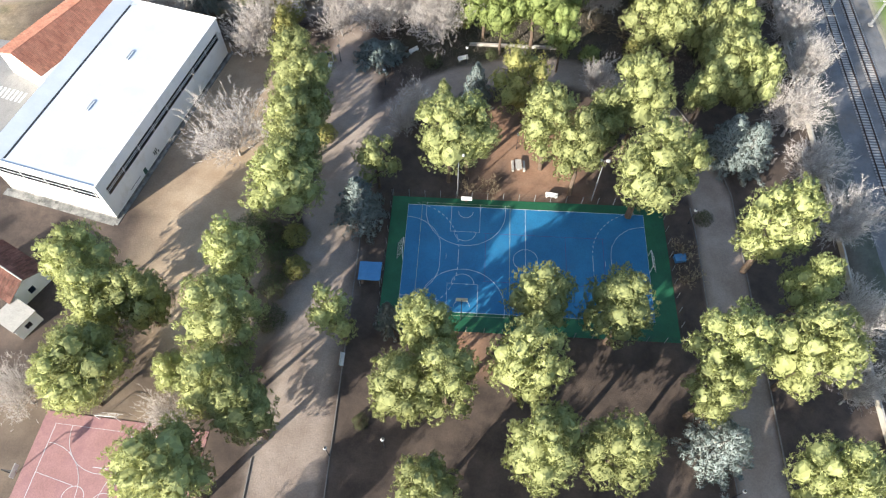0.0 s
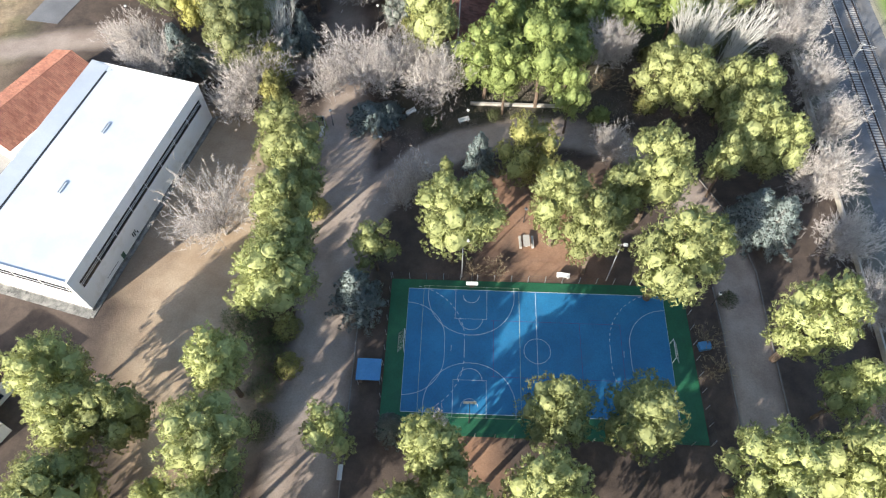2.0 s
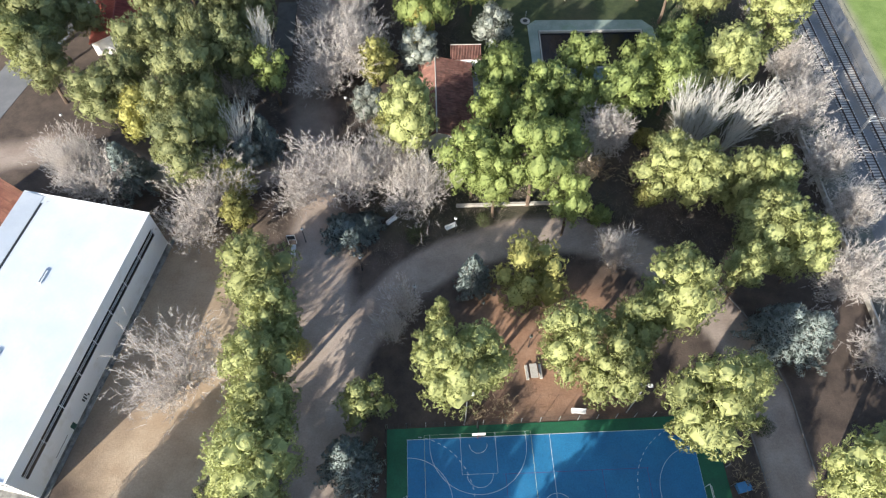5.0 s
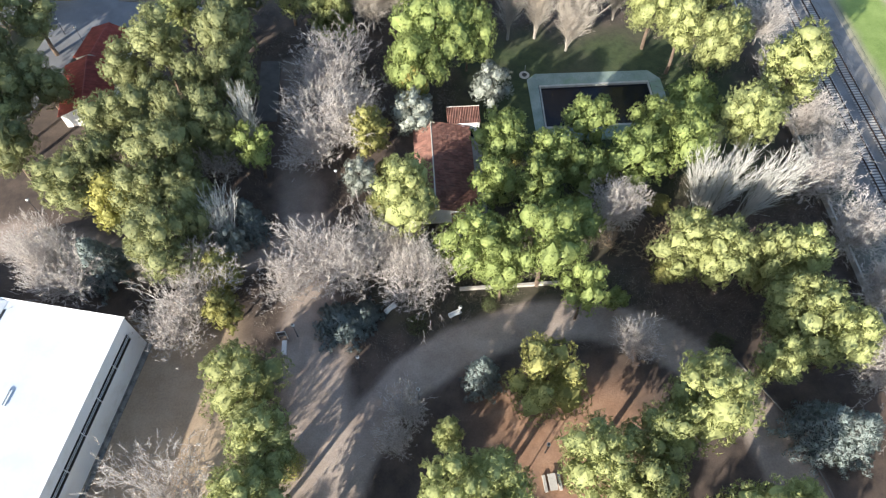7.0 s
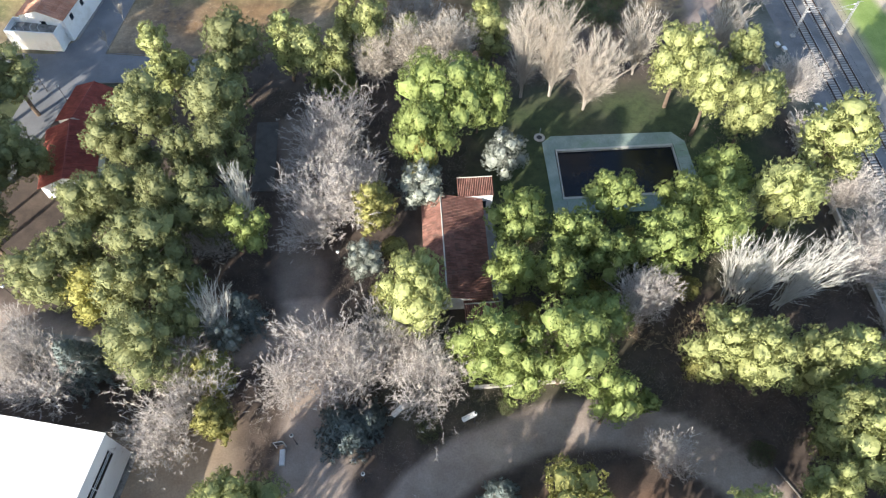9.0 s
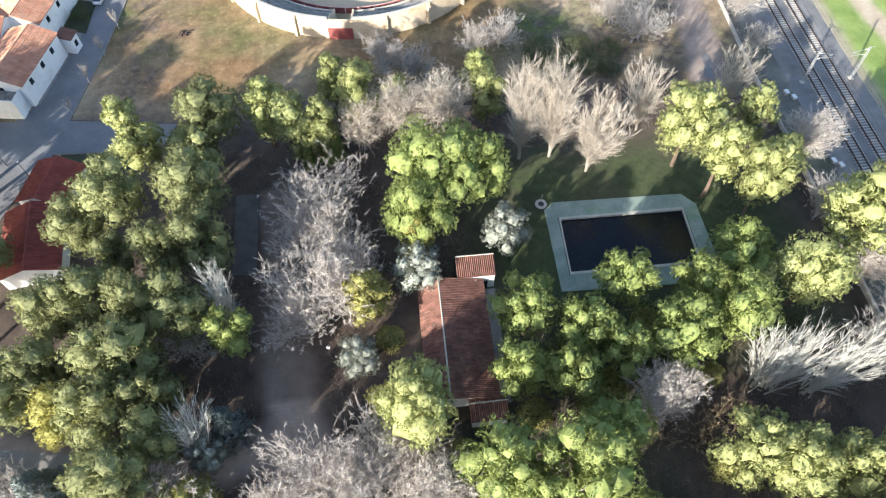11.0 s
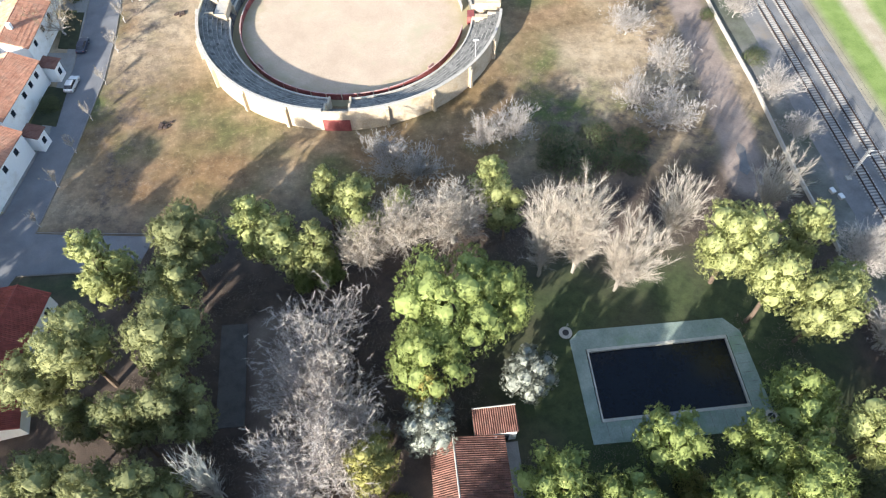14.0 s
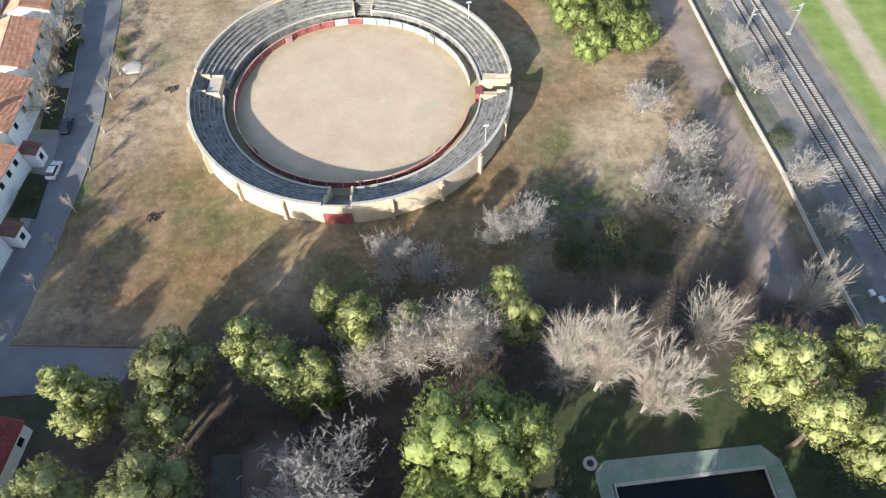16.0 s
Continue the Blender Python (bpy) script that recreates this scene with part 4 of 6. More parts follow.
plant([(47.2, 29.3, 5.3), (52.0, 42.2, 4.2), (50.5, 6.9, 4.9), (45.3, -21.4, 3.4), (13.0, 37.0, 2.8), (53.2, 101.3, 4.2), (52.2, 75.6, 4.4), (48.4, 62.0, 4.4), (47.6, 18.0, 4.2), (13.5, 58.9, 4.2),
       (16.7, 60.5, 3.7), (51.0, 52.0, 4.2), (50.5, 88.0, 3.8), (47.5, -10.0, 3.8), (53.0, 67.0, 4.0), (-14.5, -12.5, 1.6)], BARE[::-1])
plant([(-17.8, 131.4, 5.0), (4.9, 136.5, 4.4), (-0.5, 134.9, 3.2), (33.6, 135.1, 5.2), (55.8, 139.9, 4.0), (33.6, 161.9, 4.2), (37.1, 148.7, 4.2),
       (55.8, 129.0, 3.2), (57.6, 177.0, 3.2), (57.6, 164.0, 3.4), (58.0, 189.5, 3.0), (29.0, 141.0, 3.6), (-12.5, 129.0, 4.0)],
      [lambda m, r, s=s, h=h: bare_tree("bare_tree", m, s, r, h, FIELD_TWIG, GREY_BARK, GREY, "bare trees by the field", fine=5200, width=0.032) for s, h in ((74, 9.0), (75, 8.0))])
plant([(-82.3, 197.0, 6.0), (-82.5, 178.0, 6.0), (-83.5, 208.0, 5.6), (-82.0, 187.0, 4.4)],
      [lambda m, r: bare_tree("street_tree", m, 76, r, 9.5, TAN_TWIG, GREY_BARK, "leafless street tree with spreading tan branches", "bare street trees", fine=1500, width=0.026)])
plant([(-70.6, 171.0, 1.6), (-70.4, 180.5, 1.6), (-69.8, 187.5, 1.5), (-72.8, 152.0, 1.1), (-74.5, 144.0, 1.1), (-76.0, 136.0, 1.2), (-77.6, 127.6, 1.1), (-71.6, 161.5, 1.2)],
      [lambda m, r: bare_tree("pollarded_tree", m, 77, r, 4.6, TAN_TWIG, GREY_BARK, "small pollarded street tree without leaves", "pollarded trees along the road", fine=140, base=0.45, width=0.02)])
plant([(25.5, 2.5, 2.4), (26.0, -2.5, 2.6), (-6.0, 13.6, 2.2), (-10.2, 13.2, 1.5), (20.0, 54.0, 3.4), (23.5, 57.0, 3.6), (14.5, 55.0, 2.8), (40.0, 156.0, 2.0)],
      [lambda m, r: bare_tree("bare_shrub", m, 78, r, 4.0, TAN_TWIG, BARK, "leafless tan shrub with tangled twigs", "tan shrubs", fine=700, spread=1.25, base=0.08, width=0.025)])

FAN = "tall leafless poplar with pale upswept branches"
for i, (x, y, r, lx, ly) in enumerate(((29.6, 60.8, 3.6, -1.6, 0.6), (31.6, 60.3, 3.8, 2.0, 0.8), (36.6, 58.8, 3.8, 3.8, 0.8))):
    fan_tree("white_poplar", pose(x, y, 0), 81 + i * 7, r, 16.5, PALE_TWIG, "white poplar with bright bare branches leaning over", "white poplars", (lx, ly), 20, 2600, 0.042, 0.24, 0.6)
plant([(-23.2, 112.6, 3.4), (-16.9, 114.6, 4.0), (-8.8, 115.2, 4.4)],
      [lambda m, r: bare_tree("bare_tree", m, 79, r, 13.5, POPLAR_TWIG, GREY_BARK, "leafless pale tan tree with a loose upright crown", "tan trees by the field", fine=7500, width=0.036)])
for i, (x, y, r, h, lx, many) in enumerate(((3.9, 107.0, 2.9, 22.5, -0.4, 7000), (9.4, 106.9, 4.0, 22.0, -0.6, 13000), (15.1, 102.7, 5.4, 17.0, 1.2, 16000), (26.5, 111.2, 4.4, 16.0, -1.0, 6500), (43.9, 114.7, 4.8, 13.5, 0.2, 6000))):
    fan_tree("poplar", pose(x, y, 0), 181 + i, r, h, POPLAR_TWIG, FAN, "bare poplars by the pool", (lx, 0.3), 24, many, 0.032, 0.36)
plant([(-47.4, 58.4, 3.2), (-44.2, 78.4, 2.0)],
      [lambda m, r: fan_tree("poplar", m, 82, r, 15.5, PALE_TWIG, FAN, "pale poplars of the west wood", (0.8, 2.6), 18, 2000, 0.045, 0.26, 0.4), lambda m, r: fan_tree("poplar", m, 83, r, 20.0, PALE_TWIG, FAN, "pale poplars of the west wood", (0.2, 0.5), 16, 1300, 0.042, 0.26, 0.3)])

plant([(15.4, 128.7, 4.6), (21.5, 129.1, 3.6), (11.0, 130.5, 3.2), (25.5, 127.0, 2.6), (-81.3, 156.4, 2.2), (-81.0, 198.5, 2.4), (-82.2, 190.5, 2.2), (-70.6, 193.0, 1.5), (-70.4, 198.0, 1.6), (2.0, 68.3, 3.2),
       (-23.7, -28.1, 1.3), (-90.0, 0.0, 1.6), (40.0, 68.0, 3.0), (52.0, 165.0, 1.6), (-18.0, 44.0, 2.0), (-6.5, 46.6, 1.5), (35.0, 50.0, 2.6), (27.0, 37.0, 2.0), (30.0, 9.6, 1.6), (57.2, 151.0, 2.6), (13.0, 134.5, 3.6), (20.5, 134.0, 4.0), (27.0, 132.5, 3.0), (-45.6, 3.6, 3.0), (-42.6, 1.6, 3.2), (-40.2, -2.0, 3.0), (-40.0, -7.5, 2.6), (-39.6, -13.0, 2.6), (-40.4, 12.0, 2.8)],
      [lambda m, r: bush("evergreen_shrub", m, 91, r, 2.6, HEDGE, "dense dark-green evergreen shrub", "shrub", "evergreen shrubs", 60, 0.2)])
plant([(6.0, 60.0, 2.2), (9.5, 63.0, 2.6), (-2.0, 60.0, 2.4), (0.5, 75.5, 1.8), (10.5, 72.0, 2.2), (17.0, 72.5, 2.2), (24.0, 63.0, 2.0), (22.0, 50.0, 2.2), (-12.5, 56.0, 2.0), (-21.5, 74.0, 2.2), (-23.5, 84.0, 2.0), (35.5, 66.0, 2.4), (38.0, 83.0, 2.2), (-38.0, 2.0, 2.2), (-37.0, -4.0, 2.0), (-36.5, 24.0, 2.2)],
      [lambda m, r: bush("olive_shrub", m, 93, r, 3.4, OLIVE_OAK, "loose olive-brown shrub under the trees", "shrub", "olive shrubs", 60, 0.18)])
plant([(-33.0, 109.5, 0.8), (-29.7, 110.2, 0.9), (-28.0, 111.0, 0.7)],
      [lambda m, r: cedar("cypress", m, 92, r, 6.0, STONE_PINE, "slim young cypress beside the hedge", "tree", "young cypresses")])

WEED = surface("dry_weed_stalks", (0.20, 0.16, 0.10), (0.32, 0.26, 0.17), 0.4, 0.9, 0, island=0.35)
BRUSH = surface("grey_undergrowth", (0.15, 0.125, 0.10), (0.27, 0.235, 0.19), 0.3, 0.9, 0, island=0.4)
rng = np.random.default_rng(9)
ux, uy = rng.uniform(-60, 53, 60000), rng.uniform(38, 122, 60000)
free = (to_line(ux, uy, WEST_PATH) > 5.3) & (to_line(ux, uy, LOOP_PATH) > 3.6) & (to_line(ux, uy, SIDE_PATH) > 3.4) & (inside(ux, uy, -24, 24, -13, 13) < 0) & (inside(ux, uy, -8, 32, 79, 108) < 0) & (inside(ux, uy, -20, -5, 60, 84) < 0) & (inside(ux, uy, -90, -43, -60, 48) < 0) & (inside(ux, uy, -10, 13, 10, 36) < 0) & (inside(ux, uy, -47, -41, 87, 106) < 0)
free &= patches(ux, uy, 9, 51) + 0.4 * patches(ux, uy, 2.5, 52) > 0.66
ux, uy = ux[free][:8000], uy[free][:8000]
k = len(ux)
pu = np.stack([ux, uy, np.zeros(k)], 1)[:, None] + rng.normal(size=(k, 7, 3)) * np.array([0.45, 0.45, 0.0])
du = unit(rng.normal(size=(k, 7, 3)) * 0.8 + np.array([0, 0, 1.0]))
su = unit(np.cross(du, rng.normal(size=(k, 7, 3)))) * 0.03
hu = rng.uniform(0.2, 0.8, (k, 7, 1)) * (0.4 + 1.2 * patches(ux, uy, 7, 53))[:, None, None]
brush = tri_mesh("undergrowth", np.stack([pu - su, pu + su, pu + du * hu], 2).reshape(-1, 3, 3))
tagged(part("undergrowth", brush, BRUSH), "grey-brown dry undergrowth and twigs beneath the trees", "undergrowth", kind="stuff")

rng = np.random.default_rng(5)
wx, wy = rng.uniform(-73, 46, 9000), rng.uniform(124, 222, 9000)
keep = (np.hypot(wx - RING_C[0], wy - RING_C[1]) > 33.5) & (patches(wx, wy, 14, 41) + 0.25 * patches(wx, wy, 3, 42) > 0.66)
wx, wy = wx[keep][:2600], wy[keep][:2600]
k = len(wx)
pw = np.stack([wx, wy, np.zeros(k)], 1)[:, None] + rng.normal(size=(k, 9, 3)) * np.array([0.5, 0.5, 0.0])
dw = unit(rng.normal(size=(k, 9, 3)) * 0.6 + np.array([0, 0, 1.0]))
sw = unit(np.cross(dw, rng.normal(size=(k, 9, 3)))) * 0.03
hw = rng.uniform(0.12, 0.42, (k, 9, 1))
weeds = tri_mesh("dry_weeds", np.stack([pw - sw, pw + sw, pw + dw * hw], 2).reshape(-1, 3, 3))
tagged(part("dry_weeds", weeds, WEED), "dry tan weeds scattered over the field", "weeds", kind="stuff")

# ---- sports court ----
court = thing("sports_court", pose(0, 0, 0), "blue and green painted sports court with white lines", "court", kind="structure")
part("green_margin", slab(bmesh.new(), [(-22.9, -13.2), (23.6, -13.2), (23.3, 11.8), (-22.8, 11.6)], -0.1, 0.05), COURT_GREEN, court, "green painted margin")
part("playing_surface", slab(bmesh.new(), [(-20, -10), (20, -10), (20, 10), (-20, 10)], 0.0, 0.058), COURT_BLUE, court, "blue painted playing surface")
LZ = (0.05, 0.066)


def line(pts, width=0.06, m=LINE_WHITE, z=LZ, closed=False, parent=court, name="line"):
    return part(name, ribbon(bmesh.new(), pts, width, *z, closed), m, parent)


line([(-20, -10), (20, -10), (20, 10), (-20, 10)], 0.08, closed=True, name="boundary_line")
line([(0, -10), (0, 10)], name="halfway_line")
line(arc(0, 0, 2.0, 0, 355, 40), closed=True, name="centre_circle", z=(0.05, 0.069))
for s in (-1, 1):
    six = arc(s * 20, 1.5, 6, 90, 90 + s * 90, 20) + arc(s * 20, -1.5, 6, 180 if s > 0 else 0, 180 + 90 if s > 0 else -90, 20)
    line(six, name="goal_area_line", z=(0.05, 0.069))
    nine = arc(s * 20, 1.5, 9, 100 if s > 0 else 80, 180 if s > 0 else 0, 26) + arc(s * 20, -1.5, 9, 180 if s > 0 else 0, 260 if s > 0 else -80, 26)
    bm = bmesh.new()
    for i in range(0, len(nine) - 1, 2):
        ribbon(bm, nine[i:i + 2], 0.08, 0.05, 0.069)
    part("free_throw_dashes", bm, LINE_WHITE, court)
    line([(s * 13, -0.5), (s * 13, 0.5)], name="penalty_mark", z=(0.05, 0.072))
HX = -10.1
line([(HX - 7.5, -10.55), (HX + 7.5, -10.55), (HX + 7.5, 10.55), (HX - 7.5, 10.55)], 0.06, LINE_YELLOW, (0.05, 0.072), True, name="basketball_boundary")
for s in (-1, 1):
    line([(HX - 2.45, s * 10.55), (HX - 2.45, s * 4.95), (HX + 2.45, s * 4.95), (HX + 2.45, s * 10.55)], z=(0.05, 0.075), name="key_line")
    line(arc(HX, s * 4.95, 1.8, 0, -s * 180, 24), z=(0.05, 0.078), name="free_throw_arc")
    line(arc(HX, s * 9.0, 1.25, 0, -s * 180, 18), z=(0.05, 0.078), name="restricted_arc")
    line([(HX - 6.7, s * 10.55)] + arc(HX, s * 9.0, 6.75, 180 if s > 0 else 180, 360 if s > 0 else 0, 40) + [(HX + 6.7, s * 10.55)], z=(0.05, 0.078), name="three_point_line")
for y in (4.8, -4.3):
    line([(-7.0, y), (13.0, y)], 0.06, LINE_RED, (0.05, 0.062), name="red_line")
for x in (-6.6, 6.6, 12.8):
    line([(x, -4.3), (x, 4.8)], 0.06, LINE_RED, (0.05, 0.063), name="red_line")


def goal(m):
    g = thing("goal", m, "white handball goal with a hanging net", "goal", "court goals")
    bm = rods(((0, -1.5, 0.04), (0, -1.5, 2.05), 0.05), ((0, 1.5, 0.04), (0, 1.5, 2.05), 0.05), ((0, -1.5, 2.05), (0, 1.5, 2.05), 0.05))
    part("frame", bm, WHITE_PAINT, g)
    part("back_stay", rods(((0, -1.5, 2.05), (1.0, -1.5, 0.06), 0.025), ((0, 1.5, 2.05), (1.0, 1.5, 0.06), 0.025), ((1.0, -1.5, 0.06), (1.0, 1.5, 0.06), 0.025), n=6), GALV, g)
    bm = bmesh.new()
    for i in range(13):
        y = -1.5 + i * 0.25
        rod(bm, (0, y, 2.03), (1.0, y, 0.08), 0.008, n=3)
    for i in range(7):
        f = i / 6
        rod(bm, (f, -1.5, 2.03 - 1.95 * f), (f, 1.5, 2.03 - 1.95 * f), 0.008, n=3)
    part("net", bm, WHITE_PAINT, g)
    return g


g0 = goal(pose(20.05, 0.4, 0.05))
copy_thing(g0, pose(-20.05, 0.6, 0.05, 0, 0, 180))


def hoop(m):
    h = thing("basketball_hoop", m, "basketball hoop with a white backboard on a steel arm", "basketball hoop", "basketball hoops")
    part("post", rods(((0, 2.1, 0), (0, 2.1, 3.1), 0.09), ((0, 2.1, 3.0), (0, 0.3, 3.3), 0.06), ((0, 2.1, 2.2), (0, 0.3, 2.95), 0.04)), DARK_METAL, h)
    part("backboard", boxes((-0.9, 0.9, 0.2, 0.26, 2.75, 3.8)), WHITE_PAINT, h, "white backboard")
    bm = bmesh.new()
    ring = [(0.23 * math.cos(a), -0.1 + 0.23 * math.sin(a), 3.05) for a in np.linspace(0, 2 * math.pi, 15)]
    for a, b in zip(ring[:-1], ring[1:]):
        rod(bm, a, b, 0.02, n=4)
    part("rim", bm, RED_PAINT, h)
    return h


h0 = hoop(pose(HX, 9.2, 0.05))
copy_thing(h0, pose(HX, -9.2, 0.05, 0, 0, 180))

fence = thing("court_fence", pose(0, 0, 0), "low wire-mesh fence on steel posts round the court", "fence")
run = [((-22.7, 11.75), (23.2, 11.95), 17), ((23.4, 11.9), (24.0, -13.0), 10), ((-22.95, 11.7), (-23.0, -13.0), 10), ((-23.0, -13.3), (23.8, -13.3), 17)]
post_mesh = None
mesh_bm = bmesh.new()
for a, b, n in run:
    for i in range(n + 1):
        x, y = a[0] + (b[0] - a[0]) * i / n, a[1] + (b[1] - a[1]) * i / n
        if post_mesh is None:
            post = part("post", rods(((0, 0, 0), (0, 0, 1.9), 0.045), n=6), GALV, fence)
            post_mesh = post.data
        else:
            post = new("post", post_mesh)
            post.parent = fence
        post.location = (x, y, 0)
    for z in (0.25, 1.0, 1.85):
        rod(mesh_bm, (*a, z), (*b, z), 0.012, n=4)
    m = int(math.hypot(b[0] - a[0], b[1] - a[1]) / 0.8)
    for i in range(m):
        x0, y0 = a[0] + (b[0] - a[0]) * i / m, a[1] + (b[1] - a[1]) * i / m
        rod(mesh_bm, (x0, y0, 0.1), (x0, y0, 1.85), 0.006, n=3)
part("wire_mesh", mesh_bm, DARK_METAL, fence)


def floodlight(m, h):
    f = thing("floodlight", m, "slender galvanised floodlight mast with two lamp heads", "floodlight", "court floodlights")
    part("mast", rods(((0, 0, 0), (0, 0, h), 0.10, 0.06)), GALV, f)
    part("crossarm", rods(((-0.7, 0, h), (0.7, 0, h), 0.04)), GALV, f)
    for s in (-1, 1):
        part("lamp_head", boxes((s * 0.6 - 0.3, s * 0.6 + 0.3, -0.22, 0.22, h - 0.14, h + 0.12), bevel=0.04), WHITE_PAINT, f)
    return f


f0 = floodlight(pose(-11.7, 12.3, 0, 0, 0, 8), 11.0)
copy_thing(f0, pose(11.4, 12.6, 0, 0, 0, -5))
copy_thing(f0, pose(12.0, -14.0, 0, 0, 0, 185))

shed = thing("blue_shelter", pose(-24.8, -4.7, 0), "small open shelter with a bright blue sheet roof", "shelter")
part("roof", boxes((-1.75, 1.75, -1.65, 1.65, 2.3, 2.42)), BLUE_ROOF, shed, "bright blue roof sheet")
for sx in (-1.6, 1.6):
    for sy in (-1.5, 1.5):
        part("post", rods(((sx, sy, 0), (sx, sy, 2.3), 0.05), n=6), GALV, shed)
part("bench_seat", boxes((-1.5, -1.1, -1.4, 1.4, 0.4, 0.48)), OLD_WOOD, shed)
tarp = thing("blue_box", pose(25.1, 1.6, 0, 0, 0, 12), "low blue storage box beside the court fence", "box")
part("body", boxes((-0.9, 0.9, -0.6, 0.6, 0, 0.8), bevel=0.06), BLUE_ROOF, tarp)
part("lid", boxes((-0.95, 0.95, -0.65, 0.65, 0.8, 0.88), bevel=0.03), BLUE_ROOF, tarp)

# ---- red court in the south-west ----
red = thing("red_court", pose(-68.9, -29.0, 0, 0, 0, -4), "faded red sports court with white and pink lines", "court", kind="structure")
part("playing_surface", slab(bmesh.new(), [(0, 0), (24, 0), (24, -44), (0, -44)], -0.1, 0.05), COURT_RED, red)
for n_, pts, closed in (("boundary_line", [(2, -1.6), (22, -1.6), (22, -41), (2, -41)], True), ("side_line", [(13.4, -1.6), (13.4, -41)], False), ("cross_line", [(9.6, -6.8), (22, -6.8)], False)):
    line(pts, 0.09, z=(0.05, 0.062), closed=closed, parent=red, name=n_)
line(arc(10.5, -1.6, 6, 180, 360, 34), z=(0.05, 0.066), parent=red, name="goal_area_line")
line(arc(2, -11, 6.7, -90, 90, 34), z=(0.05, 0.068), parent=red, name="three_point_line")
line(arc(8.4, -11, 1.5, 0, 355, 28), z=(0.05, 0.068), closed=True, parent=red, name="free_throw_circle")
line(arc(12.6, -11.4, 1.5, 0, 355, 28), z=(0.05, 0.068), closed=True, parent=red, name="free_throw_circle")
line([(2, -8.4), (7.8, -9.5)], z=(0.05, 0.07), parent=red, name="key_line")
line([(2, -13.6), (7.8, -12.5)], z=(0.05, 0.07), parent=red, name="key_line")
line(arc(18.5, -11, 6.7, 90, 270, 34), z=(0.05, 0.068), parent=red, name="three_point_line")
copy_thing(g0, pose(-59.4, -29.9, 0.05, 0, 0, 88))
h2 = copy_thing(h0, pose(-68.2, -38.2, 0, 0, 0, 86))

# ---- sports hall ----
hall = thing("sports_hall", pose(-69.0, 4.2, 0, 0, 0, -14.1), "long white sports hall with flat roof and dark window band", "building")
HL, HW, HH = 41.2, 20.8, 8.9
part("wall", boxes((-HW, 0, 0, HL, 0.0, HH)), WHITE_WALL, hall, "smooth white rendered walls")
part("plinth", boxes((-HW - 0.12, 0.12, -0.12, HL + 0.12, 0, 0.45)), CONCRETE, hall, "grey concrete plinth")
part("roof", boxes((-HW + 0.25, -0.25, 0.25, HL - 0.25, HH, HH + 0.05)), WHITE_ROOF, hall)
bm = bmesh.new()
ribbon(bm, [(-HW, 0), (0, 0), (0, HL), (-HW, HL)], 0.36, HH, HH + 0.22, True)
part("parapet", bm, WHITE_WALL, hall)
bm = bmesh.new()
v = [bm.verts.new(p) for p in ((-HW + 0.3, 0.3, HH + 0.75), (-HW + 0.3, HL - 0.3, HH + 0.75), (-HW + 3.35, HL - 0.3, HH + 0.1), (-HW + 3.35, 0.3, HH + 0.1), (-HW + 0.3, 0.3, HH + 0.02), (-HW + 0.3, HL - 0.3, HH + 0.02))]
for q in ((0, 1, 2, 3), (0, 3, 4), (1, 5, 2), (0, 4, 5, 1)):
    bm.faces.new([v[i] for i in q])
part("roof_upstand", bm, WHITE_ROOF, hall, "sloped white strip along the roof edge")
part("gutter", boxes((-HW + 3.4, -HW + 3.75, 0.7, HL - 1.6, HH + 0.02, HH + 0.10)), DARK_METAL, hall, "dark roof gutter")
for y in (14.8, 27.6):
    vent = part("roof_vent", boxes((-10.6, -10.25, y - 1.1, y + 1.1, HH + 0.05, HH + 0.32), (-10.1, -9.9, y - 1.1, y + 1.1, HH + 0.05, HH + 0.26)), WHITE_ROOF, hall, "narrow white roof vent")
    part("vent_slot", boxes((-10.25, -10.1, y - 1.05, y + 1.05, HH + 0.05, HH + 0.2)), PALE_STONE, vent)
band = part("window_band", boxes((-0.02, 0.035, 1.4, HL - 1.4, 4.95, 6.6)), GLASS, hall, "dark ribbon window")
for z in (5.72, 6.06):
    part("transom", boxes((0.0, 0.075, 1.4, HL - 1.4, z, z + 0.09)), WHITE_PAINT, band)
for i in range(9):
    y = 1.4 + (HL - 2.8) * i / 8
    part("mullion", boxes((0.0, 0.08, y - 0.07, y + 0.07, 4.95, 6.6)), WHITE_PAINT, band)
band2 = part("window_band", boxes((-HW + 0.6, -0.6, -0.035, 0.02, 5.5, 7.2)), GLASS, hall, "dark ribbon window")
part("transom", boxes((-HW + 0.6, -0.6, -0.075, 0.0, 6.35, 6.44)), WHITE_PAINT, band2)
for i in range(5):
    x = -HW + 1.2 + (HW - 2.2) * i / 4
    part("mullion", boxes((x - 0.05, x + 0.05, -0.08, 0.0, 5.5, 7.2)), WHITE_PAINT, band2)
part("door", boxes((-0.02, 0.05, 9.4, 10.2, 0.45, 1.7)), surface("green_door", (0.03, 0.09, 0.07), (0.05, 0.13, 0.10), 1.0, 0.5), hall, "green metal side door")
for i, (y, w, z, h) in enumerate(((13.2, 0.25, 1.3, 0.9), (13.6, 0.25, 1.1, 1.1), (14.0, 0.2, 1.5, 0.8), (14.3, 0.25, 1.0, 0.5), (5.2, 3.2, 1.3, 0.12))):
    part("graffiti_bar", boxes((0.0, 0.012 + 0.002 * i, y, y + w, z, z + h)), DARK_METAL if i < 4 else CONCRETE, hall)
# dark strip added along the east wall, where only its shadow lies
apron = slab(bmesh.new(), [(0.1, -1.2), (0.7, -1.2), (0.7, HL + 1), (0.1, HL + 1)], -0.1, 0.06)
part("apron", apron, CONCRETE, hall, "narrow concrete strip added in place of the wall's shadow")
